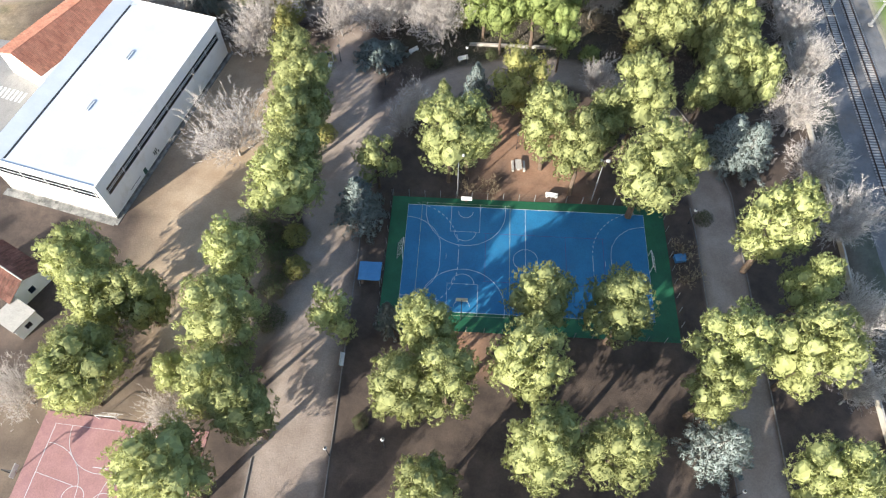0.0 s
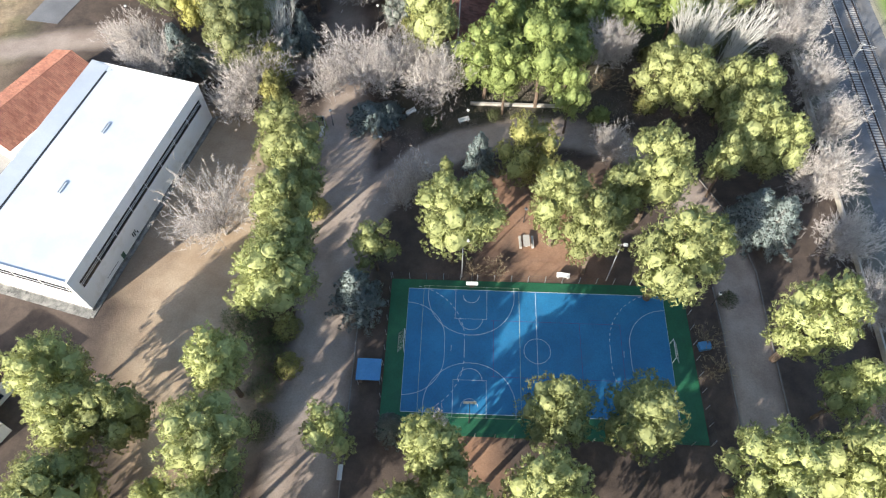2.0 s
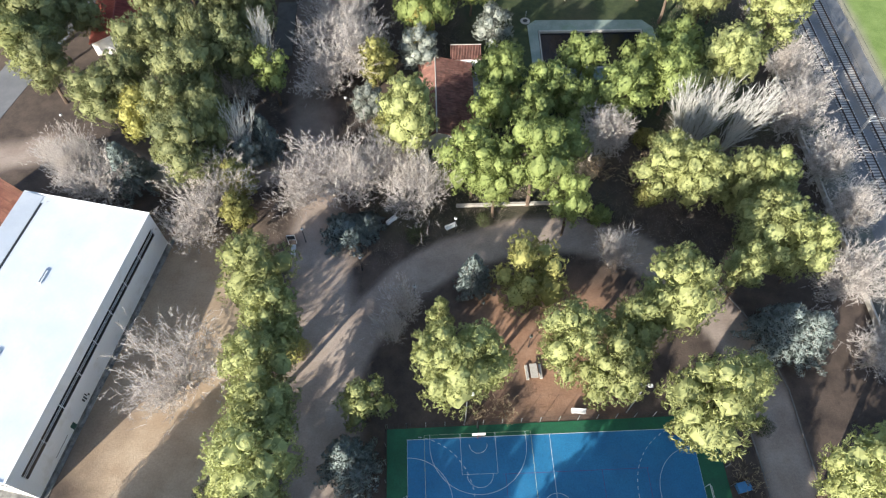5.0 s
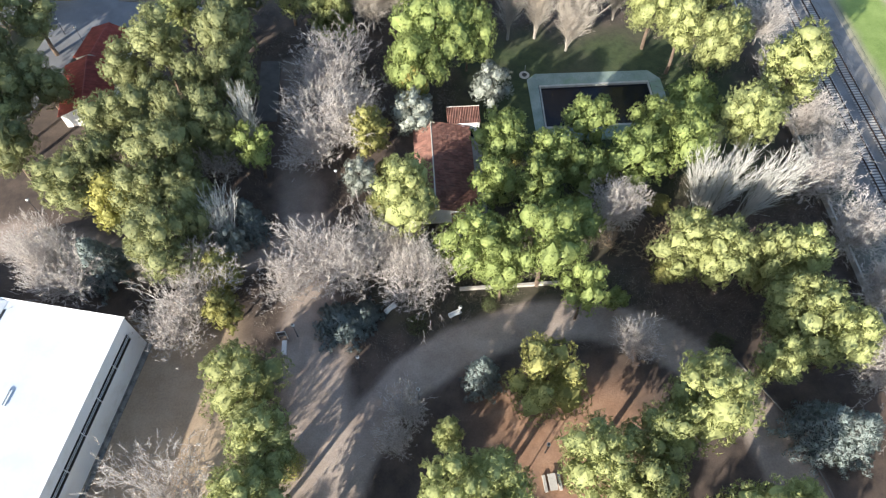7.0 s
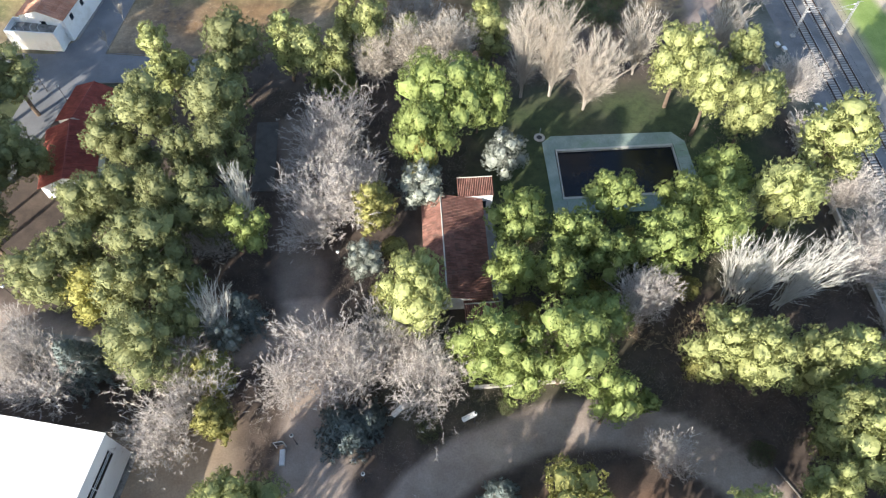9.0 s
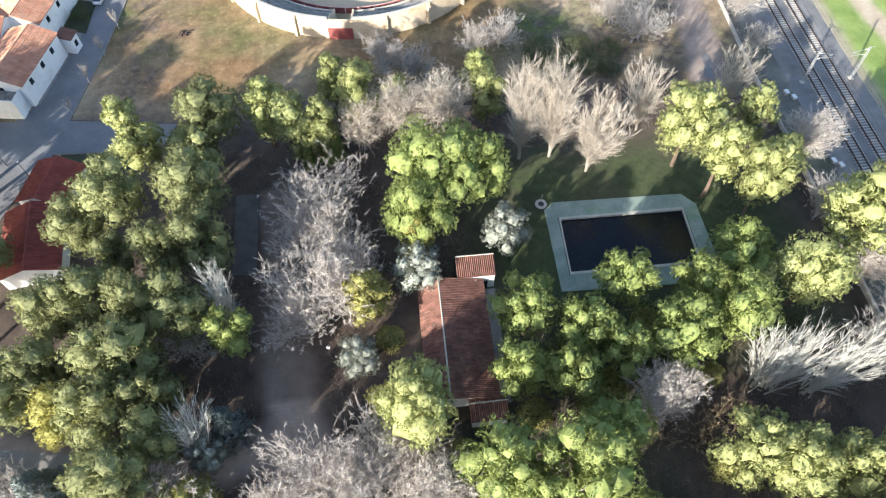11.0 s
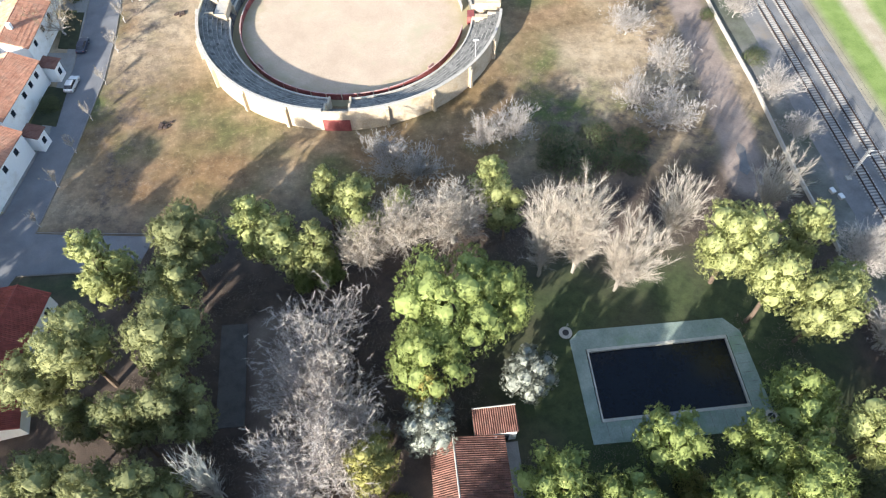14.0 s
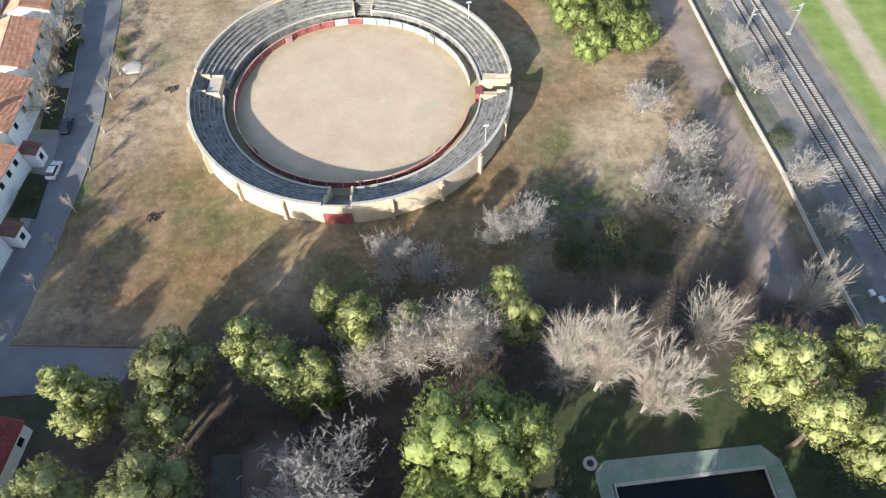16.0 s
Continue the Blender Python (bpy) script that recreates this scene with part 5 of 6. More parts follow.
part("apron", slab(bmesh.new(), [(-HW - 1, -1.5), (0.1, -1.5), (0.1, -0.1), (-HW - 1, -0.1)], -0.1, 0.055), CONCRETE, hall)


def tiled_slope(bm, a, b, c, d, pitch=0.29, depth=0.13, courses=1):
    """A tiled roof slope: a-b the ridge, d-c the eave, in rows of round tiles that run from ridge to eave."""
    a, b, c, d = (Vector(p) for p in (a, b, c, d))
    n = max(2, int((b - a).length / pitch))
    up = (b - a).cross(d - a).normalized()
    if up.z < 0:
        up = -up
    k = max(1, int((d - a).length / 0.9)) if courses else 1
    for i in range(n):
        f0, f1 = i / n, (i + 1) / n
        fm = (f0 + f1) / 2
        for j in range(k):
            g0_, g1_ = j / k, (j + 1) / k
            lift = 0.025
            pts = []
            for g, extra in ((g0_, 0.0), (g1_, lift)):
                p0 = a.lerp(b, f0).lerp(d.lerp(c, f0), g)
                p1 = a.lerp(b, fm).lerp(d.lerp(c, fm), g) + up * (depth + extra)
                p2 = a.lerp(b, f1).lerp(d.lerp(c, f1), g)
                pts.append([bm.verts.new(p) for p in (p0, p1, p2)])
            for m in range(2):
                bm.faces.new((pts[0][m], pts[0][m + 1], pts[1][m + 1], pts[1][m]))
    return bm


def gable_house(name, m, w, l, eave, ridge, label, tile, group="", over=0.35, windows=(), shift=0.0, chimney=None):
    """A gabled house: w across (x), l along the ridge (y), origin at the floor's middle."""
    h = thing(name, m, label, "house", group)
    bm = bmesh.new()
    x0, x1, y0, y1 = -w / 2, w / 2, -l / 2, l / 2
    low = [bm.verts.new(p) for p in ((x0, y0, 0), (x1, y0, 0), (x1, y1, 0), (x0, y1, 0))]
    top = [bm.verts.new(p) for p in ((x0, y0, eave), (x1, y0, eave), (x1, y1, eave), (x0, y1, eave))]
    r0, r1 = bm.verts.new((shift, y0, ridge)), bm.verts.new((shift, y1, ridge))
    bm.faces.new((low[0], low[1], top[1], r0, top[0]))
    bm.faces.new((low[2], low[3], top[3], r1, top[2]))
    bm.faces.new((low[1], low[2], top[2], top[1]))
    bm.faces.new((low[3], low[0], top[0], top[3]))
    bm.faces.new((top[1], top[2], r1, r0))
    bm.faces.new((top[3], top[0], r0, r1))
    part("wall", bm, WHITE_WALL, h, "white rendered walls")
    s0, s1 = (ridge - eave) / (shift - x0), (ridge - eave) / (x1 - shift)
    for side in (0, 1):
        xe = x0 - over if side == 0 else x1 + over
        ze = eave - over * (s0 if side == 0 else s1)
        ra, rb, ea, eb_ = (shift, y0 - over, ridge), (shift, y1 + over, ridge), (xe, y0 - over, ze), (xe, y1 + over, ze)
        bm = bmesh.new()
        u = [bm.verts.new((p[0], p[1], p[2] + dz)) for dz in (0.02, 0.10) for p in (ra, rb, eb_, ea)]
        for q in ((0, 1, 2, 3), (4, 5, 6, 7), (0, 1, 5, 4), (1, 2, 6, 5), (2, 3, 7, 6), (3, 0, 4, 7)):
            bm.faces.new([u[i] for i in q])
        bmesh.ops.recalc_face_normals(bm, faces=bm.faces)
        slope = part("roof", bm, tile, h)
        lift = lambda p: (p[0], p[1], p[2] + 0.11)
        tiles = part("roof_tiles", tiled_slope(bmesh.new(), lift(ra), lift(rb), lift(eb_), lift(ea)), tile, slope)
        tagged(tiles, kind="stuff")
    part("ridge_cap", rods(((shift, y0 - over, ridge + 0.14), (shift, y1 + over, ridge + 0.14), 0.13), n=6), PALE_STONE if tile is OLD_TILE else tile, h)
    for (face, u_, z, ww, hh) in windows:
        if face == "e":
            win = part("window", boxes((x1 - 0.05, x1 + 0.03, u_ - ww / 2, u_ + ww / 2, z, z + hh)), GLASS, h)
            part("sill", boxes((x1, x1 + 0.12, u_ - ww / 2 - 0.08, u_ + ww / 2 + 0.08, z - 0.08, z)), WHITE_PAINT, win)
        elif face == "s":
            win = part("window", boxes((u_ - ww / 2, u_ + ww / 2, y0 - 0.03, y0 + 0.05, z, z + hh)), GLASS, h)
            part("sill", boxes((u_ - ww / 2 - 0.08, u_ + ww / 2 + 0.08, y0 - 0.12, y0, z - 0.08, z)), WHITE_PAINT, win)
    if chimney:
        part("chimney", boxes((chimney[0] - 0.4, chimney[0] + 0.4, chimney[1] - 0.4, chimney[1] + 0.4, eave, ridge + 0.9)), WHITE_WALL, h)
    return h


# pool house: ridge off centre, long east slope
ph = gable_house("pool_house", pose(-11.7, 71.9, 0, 0, 0, -1.0), 9.4, 18.4, 2.9, 4.7, "single-storey house with a weathered brown-red tiled roof", OLD_TILE, shift=-1.9, over=0.4, windows=(("e", 3.0, 1.0, 1.0, 1.1), ("e", -2.0, 1.0, 1.0, 1.1)))
part("white_gable_band", boxes((-2.0, 4.0, 9.25, 9.5, 2.6, 3.3)), WHITE_WALL, ph)
annex = gable_house("pool_house_annex", pose(-7.4, 83.4, 0, 0, 0, 89), 3.6, 5.6, 3.8, 4.2, "small white annex with a striped dark tiled roof", OLD_TILE, shift=1.6, over=0.2)
part("door", boxes((-1.86, -1.78, -1.75, -0.75, 0.02, 2.1)), GLASS, annex, "dark open doorway")
solid("terrace", slab(bmesh.new(), [(-7.0, 62.5), (-5.0, 62.5), (-4.4, 81.2), (-7.0, 81.2)], -0.1, 0.08), PAVING, "grey concrete terrace along the house", "terrace", "structure")
gable_house("pool_house_porch", pose(-8.6, 61.0, 0, 0, 0, 90), 3.0, 5.0, 2.6, 2.9, "small tiled lean-to at the end of the house", OLD_TILE, shift=0.9, over=0.2)

# ---- pool ----
pool = thing("swimming_pool", pose(0, 0, 0), "rectangular swimming pool with dark still water", "swimming pool")
bm = bmesh.new()
outer = [(5.9, 79.3), (30.6, 78.3), (32.2, 80.0), (32.1, 93.4), (30.2, 95.8), (8.0, 96.6), (6.2, 95.2)]
inner = [(7.75, 82.2), (29.5, 81.75), (29.85, 93.0), (8.2, 93.4)]
rim = [bm.verts.new((x, y, 0.10)) for x, y in outer]
rin = [bm.verts.new((x, y, 0.10)) for x, y in inner]
for f in ((rim[0], rim[1], rin[1], rin[0]), (rim[1], rim[2], rin[1]), (rim[2], rim[3], rin[2], rin[1]), (rim[3], rim[4], rin[2]), (rim[4], rim[5], rin[3], rin[2]), (rim[5], rim[6], rin[3]), (rim[6], rim[0], rin[0], rin[3])):
    bm.faces.new(f)
low = [bm.verts.new((x, y, -0.1)) for x, y in outer]
for i in range(7):
    bm.faces.new((rim[i], rim[(i + 1) % 7], low[(i + 1) % 7], low[i]))
part("deck", bm, POOL_DECK, pool, "mossy blue-green concrete deck")
part("coping", ribbon(bmesh.new(), [(8.0, 82.42), (29.25, 81.98), (29.6, 92.78), (8.45, 93.15)], 0.5, -0.4, 0.16, True), POOL_EDGE, pool, "pale coping stones")
part("basin", slab(bmesh.new(), inner, -0.6, -0.30), POOL_WATER, pool, "dark water")
bm = bmesh.new()
for i in range(1, 9):
    part("deck_joint", boxes((30.0, 31.7, 81.0 + i * 1.45, 81.06 + i * 1.45, 0.09, 0.115)), CONCRETE, pool)
for i in range(1, 13):
    part("deck_joint", boxes((6.5 + i * 1.85, 6.55 + i * 1.85, 79.6, 82.2, 0.09, 0.115)), CONCRETE, pool)
shower = thing("pool_shower", pose(5.9, 96.5, 0), "round concrete shower base with a short post", "shower", "pool showers")
part("base", rods(((0, 0, 0), (0, 0, 0.14), 1.0), n=24), PALE_STONE, shower)
part("drain", rods(((0, 0, 0.14), (0, 0, 0.17), 0.5), n=20), DARK_METAL, shower)
part("post", rods(((0.1, 0.5, 0), (0.1, 0.5, 2.1), 0.04), ((0.1, 0.5, 2.1), (0.1, 0.1, 2.15), 0.03), n=6), GALV, shower)
copy_thing(shower, pose(31.6, 80.0, 0, 0, 0, 120))

# ---- bullring ----
ring = thing("bullring", pose(*RING_C, 0, 0, 0, -8), "round cream bullring with concrete tiers and a red timber fence", "arena")
part("arena_floor", rods(((0, 0, -0.1), (0, 0, 0.06), 25.2), n=96), RING_SAND, ring, "raked pale sand")
gates = (0, 90, 180, 270)
tiers = [(25.2, 0.0), (25.2, 2.0), (26.0, 2.0), (26.0, 1.75)]
for i in range(6):
    tiers += [(26.0 + i * 0.82, 1.75 + 0.42 * (i + 1)), (26.0 + (i + 1) * 0.82, 1.75 + 0.42 * (i + 1))]
tiers += [(30.92, 0.0)]
for g in gates:
    half = 4.6
    part("seating_stand", sweep(bmesh.new(), tiers, g + half, g + 90 - half, 2.0), CONCRETE, ring, "weathered grey concrete tiers")
    for i in range(6):
        r = 26.0 + i * 0.82
        z = 1.75 + 0.42 * (i + 1)
        part("tier_edge", sweep(bmesh.new(), [(r - 0.02, z - 0.08), (r - 0.02, z + 0.01), (r + 0.10, z + 0.01), (r + 0.10, z - 0.08)], g + half + 0.3, g + 90 - half - 0.3, 2.0), WORN_EDGE, ring, "worn pale step edge")
    part("inner_wall_cap", sweep(bmesh.new(), [(25.1, 1.95), (25.1, 2.25), (25.45, 2.25), (25.45, 1.95)], g + half, g + 90 - half, 2.0), PALE_STONE, ring)
    part("outer_wall", sweep(bmesh.new(), [(30.93, 0.0), (30.93, 4.95), (31.35, 4.95), (31.35, 0.0)], g + half, g + 90 - half, 2.0), CREAM, ring, "cream rendered outer wall")
    part("wall_cap", sweep(bmesh.new(), [(30.85, 4.95), (30.85, 5.07), (31.42, 5.07), (31.42, 4.95)], g + half, g + 90 - half, 2.0), PALE_STONE, ring)
    for s in (-1, 1):
        a = radians(g + s * (half - 0.15))
        fl = part("stair_wall", boxes((25.2, 31.0, -0.2, 0.2, 0, 2.6), (28.4, 31.2, -0.2, 0.2, 2.6, 4.0)), CREAM, ring)
        fl.rotation_euler[2] = a
    if g != 270 and g != 0:
        steps = [(25.2, 0.0)]
        for i in range(14):
            steps += [(25.2 + i * 0.4, 0.30 * (i + 1)), (25.2 + (i + 1) * 0.4, 0.30 * (i + 1))]
        steps += [(30.8, 0.0)]
    else:
        steps = [(26.2, 0.0)]
        for i in range(9):
            steps += [(26.2 + i * 0.5, 0.42 * (i + 1)), (26.2 + (i + 1) * 0.5, 0.42 * (i + 1))]
        steps += [(30.7, 0.0)]
    if g != 0:
        part("stair_flight", sweep(bmesh.new(), steps, g - half + 0.5, g + half - 0.5, 3.0), CONCRETE, ring, "dark concrete stair flight")
        part("outer_wall", sweep(bmesh.new(), [(30.93, 0.0), (30.93, 4.6), (31.35, 4.6), (31.35, 0.0)], g - half, g + half, 1.5), CREAM, ring)
    else:
        part("corral_wall", boxes((25.8, 31.2, 1.3, 3.2, 0, 3.5), bevel=0.05), CREAM, ring)
        part("corral_wall", boxes((25.8, 31.2, -2.9, -1.7, 0, 3.2), bevel=0.05), CREAM, ring)
        part("corral_gate", boxes((24.2, 25.7, -1.1, 1.1, 0, 2.0), bevel=0.03), RED_PAINT, ring, "red timber bull gate")
door = part("gate", boxes((31.3, 31.46, -2.5, 2.5, 0.0, 2.7)), RED_PAINT, ring, "closed red timber gate")
door.rotation_euler[2] = radians(270)
for k in range(6):
    b_ = part("gate_batten", boxes((31.46, 31.50, -2.5 + k * 0.96, -2.36 + k * 0.96, 0.1, 2.6)), RED_PAINT, door)
# president's box on the west side
bx = part("box_platform", boxes((26.0, 28.4, -2.4, 2.4, 2.0, 3.3)), PALE_STONE, ring, "pale concrete box platform")
bx.rotation_euler[2] = radians(180)
bx2 = part("box_parapet", boxes((25.7, 26.0, -2.6, 2.6, 2.0, 3.7), (26.0, 28.2, -2.6, -2.4, 2.0, 3.7), (26.0, 28.2, 2.4, 2.6, 2.0, 3.7)), CREAM, ring)
bx2.rotation_euler[2] = radians(180)
n_ = 21
for k in range(1, n_):
    a = 270 + 360 / n_ * k
    if min((a - 360) % 360, (360 - a) % 360) < 5:
        continue
    bt = part("buttress", boxes((31.2, 32.0, -0.28, 0.28, 0, 4.3), (31.2, 31.7, -0.28, 0.28, 4.3, 4.8)), CREAM, ring)
    bt.rotation_euler[2] = radians(a)
alone = 48
for k in range(alone):
    a0, a1 = 360 / alone * k + 0.25, 360 / alone * (k + 1) - 0.25
    deg = (a0 + a1) / 2
    if deg < 4 or deg > 356:
        continue
    faded = 8 < deg < 88 or 98 < deg < 104
    pan = part("barrier_panel", sweep(bmesh.new(), [(23.3, 0.0), (23.3, 1.5), (23.42, 1.5), (23.42, 0.0)], a0, a1, 2.5), PALE_STONE if faded else RED_PAINT, ring)
    part("barrier_cap", sweep(bmesh.new(), [(23.24, 1.5), (23.24, 1.58), (23.48, 1.58), (23.48, 1.5)], a0, a1, 2.5), PINK_PAINT if deg > 180 or 104 < deg < 170 else PALE_STONE, pan)
for deg in (48, 132, 222, 318):
    sh = part("burladero", sweep(bmesh.new(), [(22.7, 0.0), (22.7, 1.7), (22.85, 1.7), (22.85, 0.0)], deg - 2, deg + 2, 2.0), PALE_STONE if deg == 48 else PINK_PAINT, ring, "short shelter screen before the fence")
for i, deg in enumerate((328, 40)):
    pl = thing("ring_lamp", pose(RING_C[0] + 30.2 * math.cos(radians(deg - 8)), RING_C[1] + 30.2 * math.sin(radians(deg - 8)), 4.2), "white lamp post on the bullring's top tier", "lamp", "bullring lamps")
    part("post", rods(((0, 0, 0), (0, 0, 4.0), 0.06)), WHITE_PAINT, pl)
    part("lamp_head", boxes((-0.5, 0.5, -0.15, 0.15, 3.9, 4.15), bevel=0.03), WHITE_PAINT, pl)

# ---- railway ----
RX = lambda y: 63.6 + 0.012 * (y - 60)
bm = bmesh.new()
prof = [(-5.2, -0.05), (-2.6, 0.18), (6.9, 0.18), (9.4, -0.05)]
rows = [[bm.verts.new((RX(y) + dx, y, z)) for dx, z in prof] for y in (-400, -100, 0, 100, 200, 300, 900)]
for a, b in zip(rows[:-1], rows[1:]):
    for k in range(3):
        bm.faces.new((a[k], a[k + 1], b[k + 1], b[k]))
railway = thing("railway", pose(0, 0, 0), "double-track railway on grey ballast with concrete sleepers", "railway", kind="structure")
part("ballast_bed", bm, BALLAST, railway, "grey stone ballast")
for off in (0.0, 4.3):
    for s in (-0.84, 0.84):
        bm = bmesh.new()
        for a, b in ((-400, 900),):
            ribbon(bm, [(RX(a) + off + s, a), (RX(b) + off + s, b)], 0.10, 0.33, 0.50)
            ribbon(bm, [(RX(a) + off + s, a), (RX(b) + off + s, b)], 0.20, 0.30, 0.34)
        part("rail", bm, RAIL, railway)


def mast(m, side):
    c = thing("catenary_mast", m, "grey steel catenary mast with cantilever and insulators", "catenary mast", "catenary masts")
    part("footing", boxes((-0.45, 0.45, -0.45, 0.45, -0.1, 0.35), bevel=0.04), PALE_STONE, c)
    bm = bmesh.new()
    for sx, sy in ((-0.18, -0.18), (-0.18, 0.18), (0.18, -0.18), (0.18, 0.18)):
        rod(bm, (sx, sy, 0.3), (sx * 0.7, sy * 0.7, 7.8), 0.045, n=4)
    for i in range(14):
        z = 0.5 + i * 0.52
        for sy in (-0.17, 0.17):
            rod(bm, (-0.17, sy, z), (0.17, sy, z + 0.5), 0.025, n=3)
        for sx in (-0.17, 0.17):
            rod(bm, (sx, -0.17, z + 0.5), (sx, 0.17, z), 0.025, n=3)
    part("mast", bm, GALV, c)
    part("cantilever", rods(((0, 0, 7.4), (side * 3.0, 0, 6.7), 0.04), ((0, 0, 5.9), (side * 3.0, 0, 6.6), 0.04), ((side * 0.8, 0, 6.05), (side * 3.2, 0, 5.9), 0.03), ((0, 0, 7.7), (-side * 0.9, 0, 7.8), 0.03), n=6), GALV, c)
    part("insulator", rods(((side * 0.3, 0, 5.98), (side * 0.75, 0, 6.08), 0.09), ((side * 0.3, 0, 7.33), (side * 0.75, 0, 7.22), 0.09)), WHITE_PAINT, c)
    return c


ml, mr = mast(pose(61.5, 60.5, 0), 1), mast(pose(71.4, 60.2, 0), -1)
for y, xl, xr in ((0, 61.0, 71.0), (119.2, 61.6, 71.4), (180.4, 61.4, 71.8), (240, 62.4, 72.4)):
    copy_thing(ml, pose(xl, y, 0))
    copy_thing(mr, pose(xr, y, 0))
wires = rods(*[((RX(a) + off, a, z), (RX(b) + off, b, z), 0.018) for off in (0.4, 3.9) for z in (5.9, 6.9) for a, b in ((-60, 60), (60, 119), (119, 180), (180, 400))], n=4)
solid("catenary_wires", wires, DARK_METAL, "thin dark overhead wires above both tracks", "wires")
for x, y in ((59.2, 99.5), (60.1, 98.4), (57.5, 116.8), (58.4, 115.4)):
    cab = thing("track_cabinet", pose(x, y, 0, 0, 0, 8), "small white concrete track-side cabinet", "cabinet", "track cabinets")
    part("body", boxes((-0.35, 0.35, -0.5, 0.5, 0, 0.55), bevel=0.04), PALE_STONE, cab)
    part("lid", boxes((-0.4, 0.4, -0.55, 0.55, 0.55, 0.62), bevel=0.02), WHITE_PAINT, cab)

bw = solid("boundary_wall", ribbon(bmesh.new(), [(53.2, 105), (53.0, 123), (54.0, 144), (53.9, 165), (54.7, 195), (56, 260), (58, 400)], 0.26, -0.1, 0.85), PALE_STONE, "low pale wall between the lane and the railway", "wall", "structure")
solid("park_wall", ribbon(bmesh.new(), [(50.2, -80), (50.6, -20), (51.8, 4), (52.3, 30), (52.6, 60), (53.0, 98)], 0.30, -0.1, 1.2), PALE_STONE, "low concrete park wall under the trees", "wall", "structure")
puddle = slab(bmesh.new(), [(43.6, 123.5), (44.6, 122.3), (45.6, 123.4), (45.9, 126.0), (46.6, 128.6), (45.8, 130.0), (44.6, 128.3), (44.6, 126.2)], -0.1, 0.02)
solid("puddle", puddle, surface("puddle_water", (0.15, 0.14, 0.135), (0.21, 0.195, 0.185), 0.6, 0.35, 0), "shallow grey puddle on the lane", "puddle", "structure")

# ---- roads and kerbs ----
road = slab(bmesh.new(), [(-78.3, 126.3), (-74.8, 145), (-72.4, 163), (-72.0, 177), (-72.9, 207), (-74.5, 260), (-82.5, 260), (-80.9, 212), (-79.2, 190), (-78.9, 168), (-80.3, 150), (-84.4, 131.5), (-88.5, 127.2), (-112, 130), (-112, 122), (-90.5, 119.5), (-93.0, 108), (-104, 70), (-97, 69), (-84.2, 109), (-79.6, 118.2), (-66, 117.4), (-60, 118.0), (-58, 123.0), (-62, 123.6)], -0.1, 0.03)
solid("road", road, ASPHALT, "grey asphalt road along the houses", "road", "structure")
KERBS = [("kerb", [(-78.2, 126.6), (-74.7, 145), (-72.3, 163), (-71.9, 177), (-72.8, 207), (-74.4, 260)]), ("kerb", [(-81.0, 212), (-79.3, 190), (-79.0, 168), (-80.4, 150), (-84.5, 131.6), (-88.6, 127.4)]), ("kerb", [(-78.2, 126.5), (-60, 123.8)]), ("kerb", [(-79.4, 118.0), (-66, 117.2)]),
         ("path_kerb", [(-27.3, -60), (-27.4, -30), (-27.5, 5)]), ("path_kerb", [(35.6, -60), (35.7, -20), (35.6, 5), (35.7, 15), (33.8, 25), (28.6, 35.2)]), ("path_kerb", [(28.4, -60), (28.5, 5), (28.2, 12)]), ("path_kerb", [(-38.5, -60), (-38.2, -34)])]
for nm, pts in KERBS:
    solid(nm, ribbon(bmesh.new(), pts, 0.16, -0.1, 0.13), KERB, "narrow grey kerb stones edging the way", "kerb", "structure")
walk_strip = slab(bmesh.new(), [(-81.1, 212), (-79.4, 190), (-79.1, 168), (-80.5, 150), (-84.6, 131.7), (-86.4, 133), (-82.2, 150), (-81.0, 168), (-81.4, 190), (-83, 212)], -0.1, 0.10)
solid("pavement", walk_strip, PAVING, "pale concrete pavement before the houses", "pavement", "structure")
for y0, y1 in ((146.5, 150.5), (166.8, 172.0), (186.0, 189.0)):
    solid("driveway", slab(bmesh.new(), [(-80.5, y0), (-80.2, y1), (-86.5, y1 + 1), (-87, y0 + 1)], -0.1, 0.115), PAVING, "concrete driveway between low hedges", "driveway", "structure")
# the slab's concrete is darkened in its colour to stand for tree shade
solid("old_foundation", slab(bmesh.new(), [(-46.0, 88.4), (-42.0, 88.2), (-42.1, 104.4), (-46.0, 104.6)], -0.1, 0.22), surface("shaded_old_concrete", (0.085, 0.08, 0.078), (0.14, 0.132, 0.128), 0.5, 0.9, 0.4, 5.0, (0.08, 0.08, 0.075), 0.5), "long bare concrete slab, coloured dark for the trees' shade", "slab", "structure")
solid("low_wall", ribbon(bmesh.new(), [(-11.0, 49.7), (6.8, 49.6)], 0.45, -0.1, 0.55), PALE_STONE, "low pale stone wall beside the path", "wall", "structure")
solid("side_pavement", slab(bmesh.new(), [(-58, 56.5), (-80, 61), (-81, 65), (-58, 60.4)], -0.1, 0.03), PAVING, "pale paved strip behind the sports hall", "pavement", "structure")
solid("forecourt", slab(bmesh.new(), [(-84, 12), (-100, 16), (-108, 46), (-93, 44)], -0.1, 0.03), PAVING, "pale paved forecourt behind the hall", "pavement", "structure")
for i in range(7):
    cx, cy = -101.5 + i * 0.9, 30.6 - i * 0.25
    solid("crossing_stripe", slab(bmesh.new(), [(cx, cy), (cx + 0.45, cy - 0.12), (cx + 1.0, cy + 2.4), (cx + 0.55, cy + 2.5)], 0.0, 0.045), LINE_WHITE, "white painted crossing stripe", "road marking", "structure", "crossing stripes")

